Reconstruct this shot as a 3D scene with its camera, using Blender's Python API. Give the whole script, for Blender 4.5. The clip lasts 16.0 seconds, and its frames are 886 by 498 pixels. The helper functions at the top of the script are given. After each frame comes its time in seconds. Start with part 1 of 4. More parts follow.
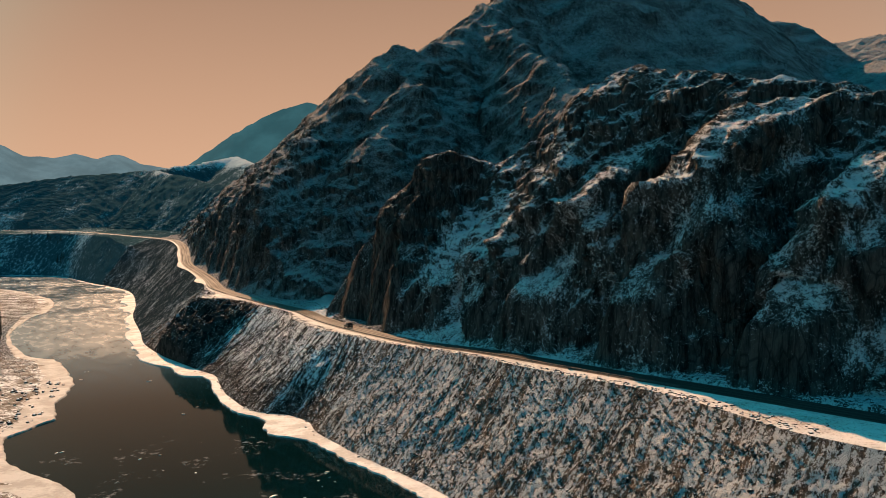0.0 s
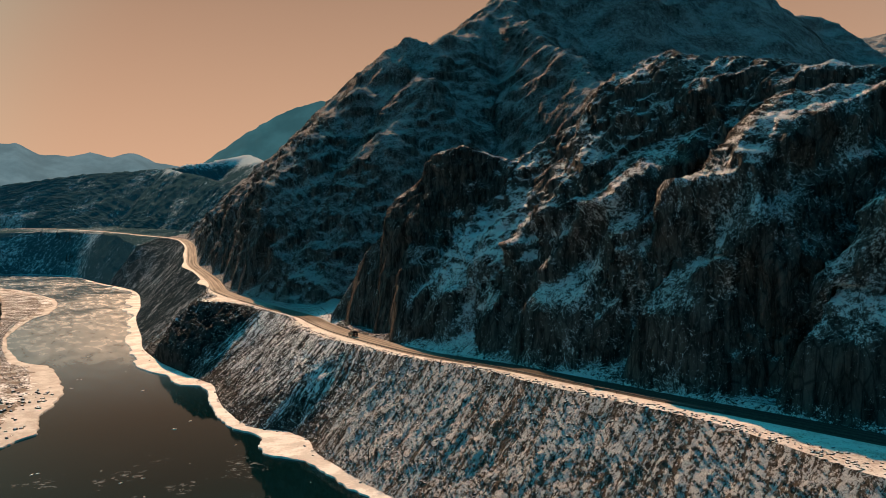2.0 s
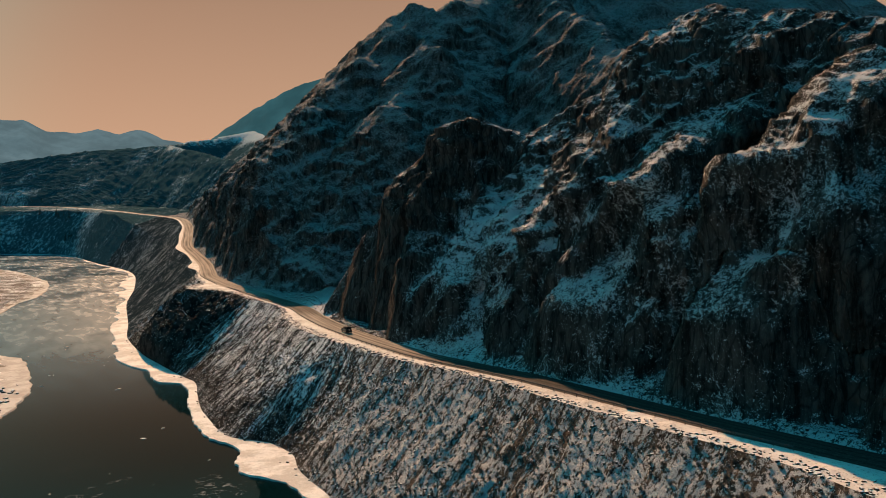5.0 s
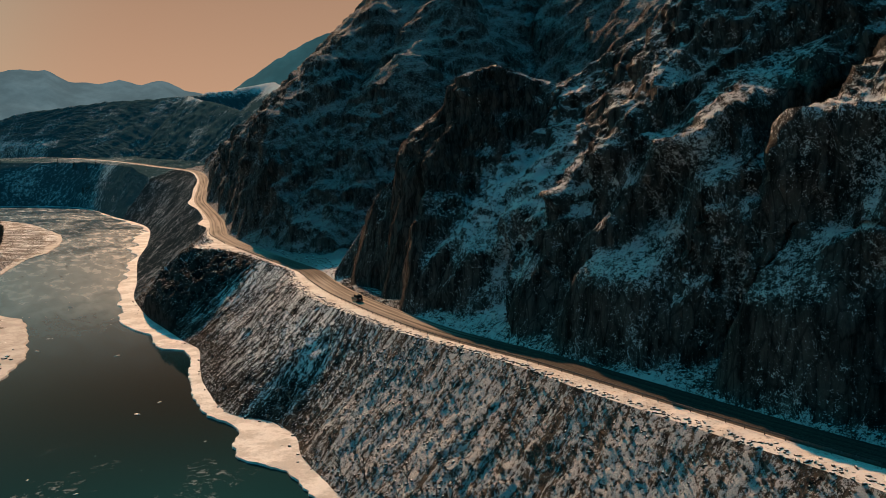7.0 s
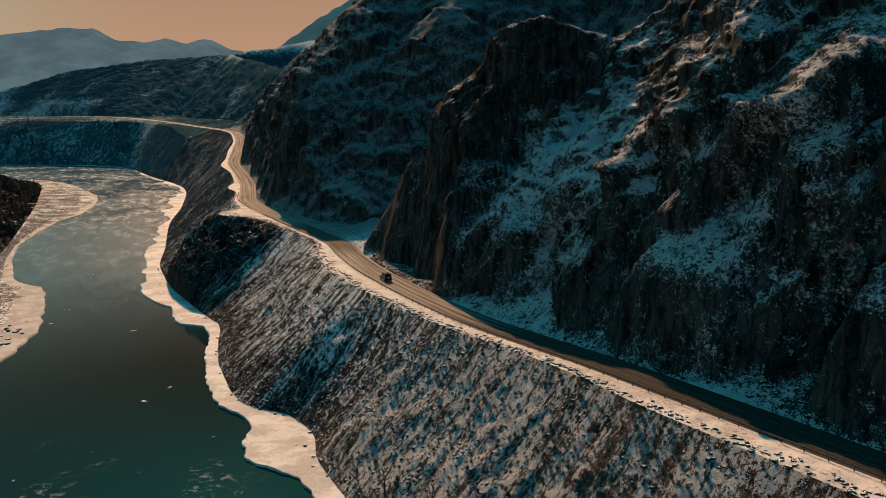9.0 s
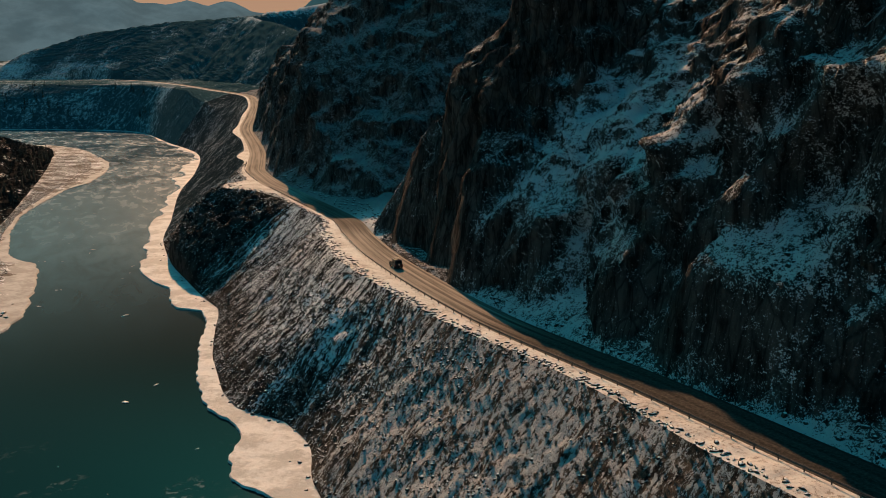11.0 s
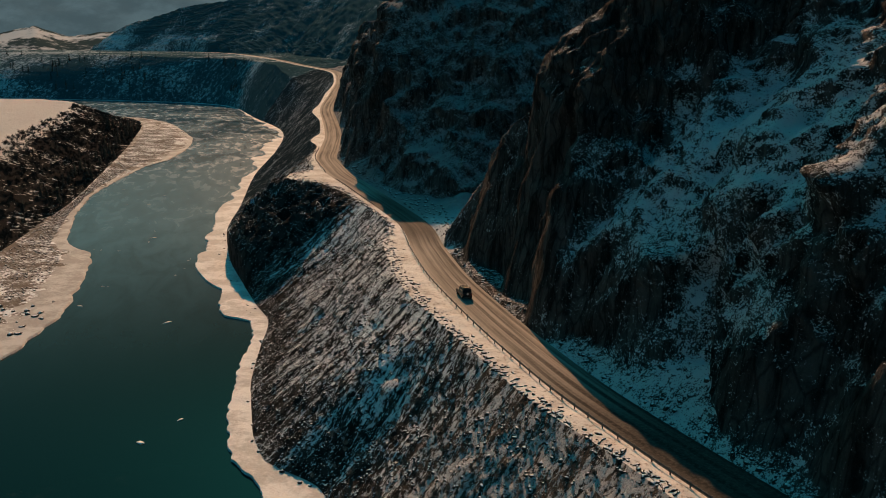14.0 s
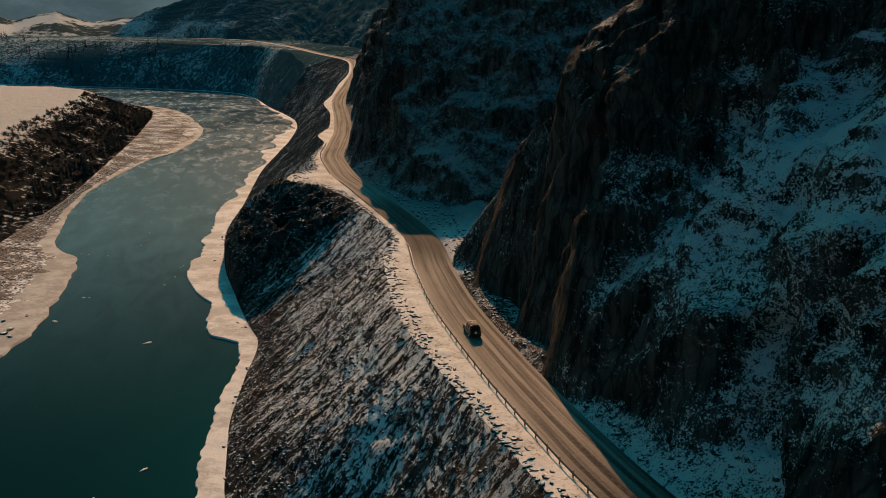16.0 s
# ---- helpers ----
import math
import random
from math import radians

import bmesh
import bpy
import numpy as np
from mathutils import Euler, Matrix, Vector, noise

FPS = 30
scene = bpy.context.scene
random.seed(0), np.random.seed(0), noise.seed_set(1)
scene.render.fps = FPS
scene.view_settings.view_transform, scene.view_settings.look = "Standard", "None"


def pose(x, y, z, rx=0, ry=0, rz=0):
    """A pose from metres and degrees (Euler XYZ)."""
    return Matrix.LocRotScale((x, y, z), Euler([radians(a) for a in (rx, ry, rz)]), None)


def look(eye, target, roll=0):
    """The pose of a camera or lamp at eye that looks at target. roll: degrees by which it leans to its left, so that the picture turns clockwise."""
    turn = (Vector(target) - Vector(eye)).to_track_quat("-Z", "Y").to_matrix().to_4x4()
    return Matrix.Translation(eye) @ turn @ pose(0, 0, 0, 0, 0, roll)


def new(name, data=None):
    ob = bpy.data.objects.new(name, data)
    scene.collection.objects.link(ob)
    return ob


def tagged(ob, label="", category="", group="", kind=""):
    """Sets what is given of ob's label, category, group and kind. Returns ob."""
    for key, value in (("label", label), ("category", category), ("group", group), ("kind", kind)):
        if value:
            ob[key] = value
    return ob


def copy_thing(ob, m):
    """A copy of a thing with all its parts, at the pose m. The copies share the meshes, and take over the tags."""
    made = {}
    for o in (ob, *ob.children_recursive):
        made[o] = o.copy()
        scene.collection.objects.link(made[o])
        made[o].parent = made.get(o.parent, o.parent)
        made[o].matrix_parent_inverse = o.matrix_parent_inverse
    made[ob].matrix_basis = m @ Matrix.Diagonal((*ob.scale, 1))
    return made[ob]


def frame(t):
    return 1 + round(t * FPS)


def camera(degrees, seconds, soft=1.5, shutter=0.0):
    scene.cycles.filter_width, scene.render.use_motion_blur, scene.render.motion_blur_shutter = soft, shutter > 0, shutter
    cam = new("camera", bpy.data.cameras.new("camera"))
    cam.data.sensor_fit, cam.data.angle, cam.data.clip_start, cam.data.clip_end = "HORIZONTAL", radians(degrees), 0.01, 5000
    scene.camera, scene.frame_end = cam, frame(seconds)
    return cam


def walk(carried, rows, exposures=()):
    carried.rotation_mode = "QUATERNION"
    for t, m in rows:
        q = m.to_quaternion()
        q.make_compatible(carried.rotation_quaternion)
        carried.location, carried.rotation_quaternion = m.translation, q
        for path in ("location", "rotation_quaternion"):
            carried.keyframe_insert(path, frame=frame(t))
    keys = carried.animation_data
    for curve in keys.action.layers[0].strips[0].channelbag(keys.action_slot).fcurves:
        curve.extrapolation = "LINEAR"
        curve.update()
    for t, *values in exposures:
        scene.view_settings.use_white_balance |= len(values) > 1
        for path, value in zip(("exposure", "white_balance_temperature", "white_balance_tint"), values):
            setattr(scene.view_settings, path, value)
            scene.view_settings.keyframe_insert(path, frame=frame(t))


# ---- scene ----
cam = camera(56.9, 16.0, soft=0.7)
PATH = [
    (0, (0.133, -32.097, 60.252), (0.148, -30.098, 60.182), -1.0),
    (0.5, (0.327, -27.169, 60.367), (0.334, -25.17, 60.296), -1.0),
    (1, (0.514, -22.065, 60.478), (0.511, -20.066, 60.407), -0.9),
    (1.5, (0.799, -16.936, 60.645), (0.787, -14.938, 60.574), -0.9),
    (2, (1.026, -11.774, 60.709), (1.006, -9.775, 60.637), -0.9),
    (2.5, (1.277, -6.662, 60.805), (1.248, -4.664, 60.731), -0.8),
    (3, (1.458, -1.674, 60.943), (1.421, 0.324, 60.868), -0.8),
    (3.5, (1.596, 3.458, 61.053), (1.558, 5.456, 60.978), -0.8),
    (4, (1.816, 8.415, 61.242), (1.779, 10.413, 61.16), -0.8),
    (6.5, (2.407, 33.868, 62.813), (2.327, 35.855, 62.597), -0.7),
    (7, (2.391, 39.147, 62.822), (2.291, 41.13, 62.583), -0.5),
    (7.5, (2.427, 44.622, 63.025), (2.294, 46.6, 62.761), -0.5),
    (8, (2.401, 50.386, 63.202), (2.238, 52.358, 62.913), -0.4),
    (8.5, (2.443, 55.994, 63.293), (2.259, 57.961, 62.983), -0.3),
    (9, (2.348, 61.645, 63.339), (2.144, 63.607, 63.006), -0.2),
    (11.5, (0.835, 89.648, 63.776), (0.545, 91.579, 63.345), -0.1),
    (12, (0.486, 95.058, 64.06), (0.152, 96.98, 63.62), 0.1),
    (12.5, (0.062, 100.615, 64.334), (-0.311, 102.528, 63.885), 0.3),
    (13, (-0.46, 105.943, 64.826), (-0.866, 107.847, 64.367), 0.4),
    (13.5, (-1.039, 111.003, 65.153), (-1.477, 112.898, 64.687), 0.5),
    (14, (-1.633, 116.334, 65.423), (-2.102, 118.22, 64.949), 0.7),
    (14.5, (-2.305, 121.474, 65.707), (-2.794, 123.352, 65.225), 0.8),
    (15, (-3.161, 127.168, 66.039), (-3.662, 129.041, 65.549), 0.9),
    (15.5, (-3.874, 132.381, 66.201), (-4.383, 134.251, 65.705), 1.0),
    (16, (-4.821, 138.199, 66.462), (-5.336, 140.065, 65.959), 1.0),
]
walk(cam, [(t, look(e, g, r)) for t, e, g, r in PATH],
     exposures=[(0, 0.3), (4, 0.15), (8, -0.16), (12.5, -0.38), (16, -0.58)])

# ---- world, sun and exposure ----
SUN_AZ = radians(-20.5)        # from +y, positive towards +x
SUN_EL = radians(31.5)
SUN_DIR = Vector((math.sin(SUN_AZ) * math.cos(SUN_EL), math.cos(SUN_AZ) * math.cos(SUN_EL), math.sin(SUN_EL)))

sun = new("sun", bpy.data.lights.new("sun", "SUN"))
sun.data.energy, sun.data.angle, sun.data.color = 6.6, radians(0.6), (1.0, 0.54, 0.285)
sun.matrix_world = look((0, 0, 300), Vector((0, 0, 300)) - SUN_DIR)


def build_world():
    world = bpy.data.worlds.new("dusk_sky")
    world.use_nodes = True
    scene.world = world
    nt = world.node_tree
    nt.nodes.clear()
    N, L = nt.nodes.new, nt.links.new
    sky = N("ShaderNodeTexSky")
    sky.sky_type, sky.sun_disc = "NISHITA", False
    sky.sun_elevation, sky.sun_rotation = SUN_EL, SUN_AZ
    sky.dust_density, sky.ozone_density = 3.0, 3.0
    tint = N("ShaderNodeMix")
    tint.data_type, tint.blend_type = "RGBA", "MULTIPLY"
    tint.inputs["Factor"].default_value = 1.0
    tint.inputs["B"].default_value = (0.011, 0.108, 0.106, 1)
    L(sky.outputs[0], tint.inputs["A"])
    tc = N("ShaderNodeTexCoord")
    sep = N("ShaderNodeSeparateXYZ")
    L(tc.outputs["Generated"], sep.inputs[0])
    low = N("ShaderNodeMapRange")              # warm haze low over the horizon
    low.interpolation_type = "SMOOTHSTEP"
    for i, v in zip((1, 2, 3, 4), (0.28, 0.66, 1.0, 0.0)):
        low.inputs[i].default_value = v
    L(sep.outputs["Z"], low.inputs[0])
    side = N("ShaderNodeMapRange")             # strongest towards the sun's side
    side.interpolation_type = "SMOOTHSTEP"
    for i, v in zip((1, 2, 3, 4), (0.25, 0.92, 0.0, 1.0)):
        side.inputs[i].default_value = v
    L(sep.outputs["Y"], side.inputs[0])
    mul = N("ShaderNodeMath")
    mul.operation = "MULTIPLY"
    L(low.outputs[0], mul.inputs[0]), L(side.outputs[0], mul.inputs[1])
    warm = N("ShaderNodeValToRGB")
    warm.color_ramp.elements[0].position, warm.color_ramp.elements[0].color = 0.0, (0.64, 0.375, 0.235, 1)
    warm.color_ramp.elements[1].position, warm.color_ramp.elements[1].color = 0.34, (0.27, 0.165, 0.112, 1)
    L(sep.outputs["Z"], warm.inputs[0])
    mix = N("ShaderNodeMix")
    mix.data_type = "RGBA"
    L(mul.outputs[0], mix.inputs["Factor"]), L(tint.outputs["Result"], mix.inputs["A"]), L(warm.outputs[0], mix.inputs["B"])
    bg, out = N("ShaderNodeBackground"), N("ShaderNodeOutputWorld")
    bg.inputs["Strength"].default_value = 1.0
    L(mix.outputs["Result"], bg.inputs[0]), L(bg.outputs[0], out.inputs[0])


build_world()

# ---- materials ----


class Nodes:
    """Short hand for building one node material."""

    def __init__(self, name):
        self.mat = bpy.data.materials.new(name)
        self.mat.use_nodes = True
        self.nt = self.mat.node_tree
        self.bsdf = self.nt.nodes["Principled BSDF"]
        self.pos = self.nt.nodes.new("ShaderNodeNewGeometry")

    def link(self, a, b):
        self.nt.links.new(a, b)

    def put(self, value, socket):
        if isinstance(value, (int, float)):
            socket.default_value = value
        elif isinstance(value, tuple):
            socket.default_value = (*value, 1)
        else:
            self.link(value, socket)

    def math(self, op, a, b=0.0, clamp=False):
        n = self.nt.nodes.new("ShaderNodeMath")
        n.operation, n.use_clamp = op, clamp
        self.put(a, n.inputs[0]), self.put(b, n.inputs[1])
        return n.outputs[0]

    def where(self, scale=(1, 1, 1), turn=0.0, source=None):
        n = self.nt.nodes.new("ShaderNodeMapping")
        self.link(source or self.pos.outputs["Position"], n.inputs[0])
        n.inputs["Scale"].default_value = scale
        n.inputs["Rotation"].default_value = (0, 0, turn)
        return n.outputs[0]

    def downhill(self, stretch, lean=0.0):
        """Coordinates drawn out along the fall line of the embankment, leaning towards the valley's heading."""
        n = self.nt.nodes.new("ShaderNodeMapping")
        n.vector_type = "TEXTURE"
        self.link(self.pos.outputs["Position"], n.inputs[0])
        n.inputs["Scale"].default_value = (1, stretch, stretch)
        n.inputs["Rotation"].default_value = (0, 0, AXIS + lean)
        return n.outputs[0]

    def noise(self, scale, detail=4.0, rough=0.6, vector=None, distort=0.0):
        n = self.nt.nodes.new("ShaderNodeTexNoise")
        n.inputs["Scale"].default_value, n.inputs["Detail"].default_value = scale, detail
        n.inputs["Roughness"].default_value, n.inputs["Distortion"].default_value = rough, distort
        self.link(vector or self.pos.outputs["Position"], n.inputs["Vector"])
        return n.outputs[0]

    def cells(self, scale, vector=None, out="Distance", feature="F1"):
        n = self.nt.nodes.new("ShaderNodeTexVoronoi")
        n.feature = feature
        n.inputs["Scale"].default_value = scale
        self.link(vector or self.pos.outputs["Position"], n.inputs["Vector"])
        return n.outputs[out]

    def ramp(self, value, lo, hi, a=0.0, b=1.0, smooth=True):
        n = self.nt.nodes.new("ShaderNodeMapRange")
        n.interpolation_type = "SMOOTHSTEP" if smooth else "LINEAR"
        self.link(value, n.inputs[0])
        for i, v in zip((1, 2, 3, 4), (lo, hi, a, b)):
            n.inputs[i].default_value = v
        return n.outputs[0]

    def mix(self, f, a, b, blend="MIX"):
        n = self.nt.nodes.new("ShaderNodeMix")
        n.data_type, n.blend_type = "RGBA", blend
        self.put(f, n.inputs["Factor"]), self.put(a, n.inputs["A"]), self.put(b, n.inputs["B"])
        return n.outputs["Result"]

    def up(self):
        n = self.nt.nodes.new("ShaderNodeSeparateXYZ")
        self.link(self.pos.outputs["Normal"], n.inputs[0])
        return n.outputs["Z"]

    def axis(self, which, source=None):
        n = self.nt.nodes.new("ShaderNodeSeparateXYZ")
        self.link(source or self.pos.outputs["Position"], n.inputs[0])
        return n.outputs[which]

    def bump(self, height, distance, strength=1.0):
        n = self.nt.nodes.new("ShaderNodeBump")
        n.inputs["Distance"].default_value, n.inputs["Strength"].default_value = distance, strength
        self.link(height, n.inputs["Height"])
        self.link(n.outputs[0], self.bsdf.inputs["Normal"])

    def done(self, colour, rough=0.9, metal=0.0, spec=0.3):
        self.put(colour, self.bsdf.inputs["Base Color"])
        self.put(rough, self.bsdf.inputs["Roughness"])
        self.bsdf.inputs["Metallic"].default_value = metal
        self.bsdf.inputs["Specular IOR Level"].default_value = spec
        return self.mat


SNOW = (0.78, 0.78, 0.78)
AXIS = math.atan2(0.88, -0.47)      # heading of the valley


def mat_mountain():
    m = Nodes("snow_dusted_rock")
    patch, mid = m.noise(0.06, 4, 0.62, m.where((1, 1, 0.7))), m.noise(0.32, 4, 0.66)
    fine, grit = m.noise(1.25, 6, 0.76), m.noise(4.6, 3, 0.72)
    streak = m.noise(0.5, 5, 0.65, m.where((1, 1, 0.16)))
    uv_node = m.nt.nodes.new("ShaderNodeUVMap")
    uv_node.uv_map = "UVMap"
    out, along = m.axis("X", uv_node.outputs[0]), m.axis("Y", uv_node.outputs[0])
    form = m.nt.nodes.new("ShaderNodeUVMap")
    form.uv_map = "Relief"
    lie, bulge = m.axis("X", form.outputs[0]), m.axis("Y", form.outputs[0])
    rock = m.mix(m.ramp(streak, 0.35, 0.65), (0.011, 0.011, 0.011), (0.092, 0.086, 0.078))
    rock = m.mix(m.ramp(mid, 0.48, 0.7), rock, (0.038, 0.034, 0.029))
    # crack lines near black: shade of the crevices put into the colour
    crack = m.cells(0.55, m.where((1, 1, 0.25)), "Distance", "DISTANCE_TO_EDGE")
    rock = m.mix(m.ramp(crack, 0.0, 0.09, 0.6, 0.0), rock, (0.006, 0.006, 0.006))
    back = m.math("MAXIMUM", m.ramp(out, 0.65, 1.2), m.ramp(along, 2.85, 3.1))     # the high mountain behind the crag

    def add(total, value, k):
        return m.math("ADD", total, m.math("MULTIPLY", value, k))

    cover = m.math("MULTIPLY", m.ramp(lie, 0.15, 0.85, 0, 1, False), 0.34)
    cover = add(cover, m.math("SUBTRACT", fine, 0.5), 1.25)
    cover = add(cover, m.math("SUBTRACT", mid, 0.5), 0.55)
    cover = add(cover, m.math("SUBTRACT", grit, 0.5), 1.15)
    cover = m.math("ADD", cover, m.math("MULTIPLY", m.math("SUBTRACT", patch, 0.5), m.ramp(back, 0, 1, 0.75, 0.35)))
    cover = add(cover, bulge, -0.10)
    inside = m.math("MULTIPLY", m.ramp(along, 2.62, 2.74), m.ramp(along, 3.25, 3.45, 1.0, 0.0))
    pocket = m.math("MULTIPLY", m.math("MULTIPLY", inside, m.ramp(out, 0.13, 0.22, 1.0, 0.0)), m.ramp(lie, 0.70, 0.88))
    chute = m.math("MULTIPLY", m.math("MULTIPLY", m.ramp(along, 1.72, 1.88), m.ramp(along, 2.06, 2.20, 1.0, 0.0)), m.ramp(out, 0.22, 0.40, 0.10, 0.0))
    corner = m.math("MULTIPLY", m.math("MULTIPLY", m.ramp(along, 2.10, 2.24), m.ramp(along, 2.60, 2.70, 1.0, 0.0)), m.ramp(out, 0.3, 0.5, 0.13, 0.0))
    talus = m.math("MULTIPLY", m.ramp(out, 0.07, 0.13, -0.06, 0.0), m.ramp(along, 2.1, 2.25, 1.0, 0.0))
    cover = m.math("ADD", cover, m.math("ADD", m.math("MULTIPLY", pocket, 0.6), talus))
    cover = m.math("ADD", cover, m.math("SUBTRACT", chute, corner))
    cover = m.math("SUBTRACT", cover, m.math("MULTIPLY", m.ramp(out, 0.28, 0.48), m.ramp(along, 2.5, 2.8, 0.07, 0.0)))
    cover = m.math("ADD", cover, m.math("MULTIPLY", m.ramp(out, 0.10, 0.30, 1.0, 0.0), m.ramp(along, 1.60, 1.72, 0.06, 0.0)))
    snow = m.ramp(cover, 0.262, 0.312)
    m.bump(m.math("ADD", m.math("MULTIPLY", fine, 0.8), m.math("ADD", m.math("MULTIPLY", grit, 0.25), m.math("MULTIPLY", streak, 1.3))), 0.9, 1.0)
    # thin snow; on the mountain behind, lifted and flattened to paint in haze
    dusting_and_haze = m.math("MULTIPLY", m.ramp(cover, 0.05, 0.30), m.ramp(back, 0, 1, 0.05, 0.09))
    snow = m.math("ADD", dusting_and_haze, m.math("MULTIPLY", snow, m.ramp(back, 0, 1, 0.80, 0.24)), True)
    return m.done(m.mix(snow, rock, SNOW), 0.95, 0, 0.03)


def mat_scree():
    m = Nodes("snow_dusted_scree")
    big, mid = m.noise(0.035, 3), m.noise(0.25, 4, 0.62)
    runs = m.noise(0.62, 5, 0.66, m.downhill(8.0, 0.30))
    fine, grit = m.noise(1.75, 6, 0.74, m.downhill(1.6, 0.30)), m.noise(5.5, 4, 0.75)
    plan = m.nt.nodes.new("ShaderNodeUVMap").outputs[0]
    along, rise = m.axis("Y", plan), m.axis("X", plan)
    near = m.ramp(along, 1.80, 2.25, 1.0, 0.0)
    coarse = m.math("MULTIPLY", m.ramp(rise, 0.05, 0.55, 0.17, 0.0), m.ramp(along, 1.75, 2.15))     # bare blocks at the toe
    nose = m.math("MULTIPLY", m.ramp(along, 3.20, 3.30), m.ramp(along, 3.62, 3.76, 1.0, 0.0))
    soil = m.mix(m.ramp(mid, 0.4, 0.62), (0.012, 0.012, 0.012), (0.046, 0.042, 0.038))
    # dry grass plus the low sun's warmth, both put into the soil colour
    dry = m.math("MULTIPLY", near, m.ramp(m.noise(0.55, 5, 0.75), 0.38, 0.58))
    soil = m.mix(dry, soil, (0.105, 0.082, 0.064))

    def add(total, value, k):
        return m.math("ADD", total, m.math("MULTIPLY", m.math("SUBTRACT", value, 0.5), k))

    cover = add(m.math("MULTIPLY", m.ramp(m.up(), 0.45, 0.85), 0.12), fine, 1.75)
    cover = add(cover, runs, 1.25)
    cover = add(cover, grit, 0.75)
    cover = add(cover, big, 0.45)
    cover = add(cover, mid, 0.35)
    cover = m.math("SUBTRACT", m.math("ADD", cover, m.ramp(near, 0, 1, -0.01, 0.025)), coarse)
    cover = m.math("SUBTRACT", cover, m.math("MULTIPLY", nose, 0.22))
    snow = m.ramp(cover, 0.085, 0.125)
    m.bump(m.math("ADD", m.math("ADD", fine, m.math("MULTIPLY", runs, 0.7)), m.math("MULTIPLY", grit, 0.25)), 0.75, 0.9)
    return m.done(m.mix(m.math("MULTIPLY", snow, m.ramp(near, 0, 1, 0.97, 0.56)), soil, SNOW), 0.96, 0, 0.03)


def mat_brush():
    m = Nodes("shade_toned_brush_with_snow_streaks")
    mid, runs = m.noise(0.06, 4), m.noise(0.55, 5, 0.75, m.downhill(1.5, 0.3))
    fine = m.noise(1.5, 5, 0.80)
    cover = m.math("ADD", m.math("ADD", runs, m.math("MULTIPLY", fine, 0.8)), m.math("MULTIPLY", mid, 0.6))
    m.bump(m.math("ADD", fine, runs), 1.6, 1.0)
    # dark brush; the shaded bank's teal cast is put into both colours
    return m.done(m.mix(m.math("MULTIPLY", m.ramp(cover, 1.22, 1.40), 0.8), (0.028, 0.043, 0.050), (0.62, 0.67, 0.72)), 1.0, 0, 0.0)


def mat_snow():
    m = Nodes("packed_snow")
    fine, mid = m.noise(1.2, 5, 0.7), m.noise(0.15, 4)
    tone = m.mix(m.ramp(mid, 0.35, 0.7), (0.72, 0.69, 0.65), (0.58, 0.53, 0.48))
    dirt = m.ramp(m.math("ADD", m.noise(1.6, 6, 0.82), m.math("MULTIPLY", mid, 0.25)), 0.64, 0.74)
    m.bump(fine, 0.25, 0.6)
    return m.done(m.mix(m.math("MULTIPLY", dirt, 0.75), tone, (0.22, 0.17, 0.13)), 0.85, 0, 0.2)


def mat_ice(name="snow_covered_river_ice", pale=1.0):
    m = Nodes(name)
    fine, mid = m.noise(0.9, 5, 0.65), m.noise(0.10, 4, 0.6)
    light, dull = tuple(c * pale for c in (0.68, 0.66, 0.64)), tuple(c * pale for c in (0.46, 0.44, 0.42))
    tone = m.mix(m.ramp(m.math("ADD", m.math("MULTIPLY", fine, 0.4), mid), 0.60, 0.80), light, dull)
    wet = m.ramp(m.noise(0.35, 5, 0.7, None, 0.8), 0.60, 0.70, 0.0, 0.5)
    m.bump(m.math("ADD", fine, mid), 0.35, 0.5)
    return m.done(m.mix(wet, tone, (0.30, 0.32, 0.31)), 0.8, 0, 0.25)


def mat_water():
    m = Nodes("cold_river_water")
    ripple, fine = m.noise(0.25, 4, 0.6), m.noise(1.6, 3, 0.6)
    along = m.axis("Y", m.nt.nodes.new("ShaderNodeUVMap").outputs[0])
    drift = m.noise(0.05, 5, 0.62, m.downhill(0.35), 0.6)
    lace = m.noise(0.55, 6, 0.72, None, 0.5)
    milk = m.math("MULTIPLY", m.ramp(along, 2.5, 4.5, 0.0, 0.62), m.ramp(drift, 0.25, 0.7, 0.75, 1.2))
    clear = m.math("MULTIPLY", m.ramp(along, 5.6, 6.6), m.ramp(m.noise(0.016, 4, 0.6), 0.44, 0.58))
    milk = m.math("MULTIPLY", milk, m.math("SUBTRACT", 1.0, m.math("MULTIPLY", clear, 0.45)))
    colour = m.mix(milk, (0.0010, 0.0095, 0.0110), (0.085, 0.215, 0.290))
    floe = m.math("MULTIPLY", m.ramp(m.math("ADD", drift, m.math("MULTIPLY", lace, 0.6)), 0.82, 0.92), m.ramp(along, 4.8, 6.4, 0.0, 0.55))
    frazil = m.math("MULTIPLY", m.math("MULTIPLY", m.ramp(lace, 0.53, 0.62), m.ramp(m.noise(0.07, 3, 0.6), 0.54, 0.66)), m.ramp(along, 1.9, 2.3, 0.35, 0.0))
    colour = m.mix(m.math("MAXIMUM", floe, frazil), colour, (0.46, 0.48, 0.50))
    m.bsdf.inputs["IOR"].default_value = 1.11
    m.bump(m.math("ADD", ripple, m.math("MULTIPLY", fine, 0.25)), 0.05, 0.07)
    return m.done(colour, m.math("ADD", 0.035, m.math("MULTIPLY", milk, 0.35)), 0, 0.5)


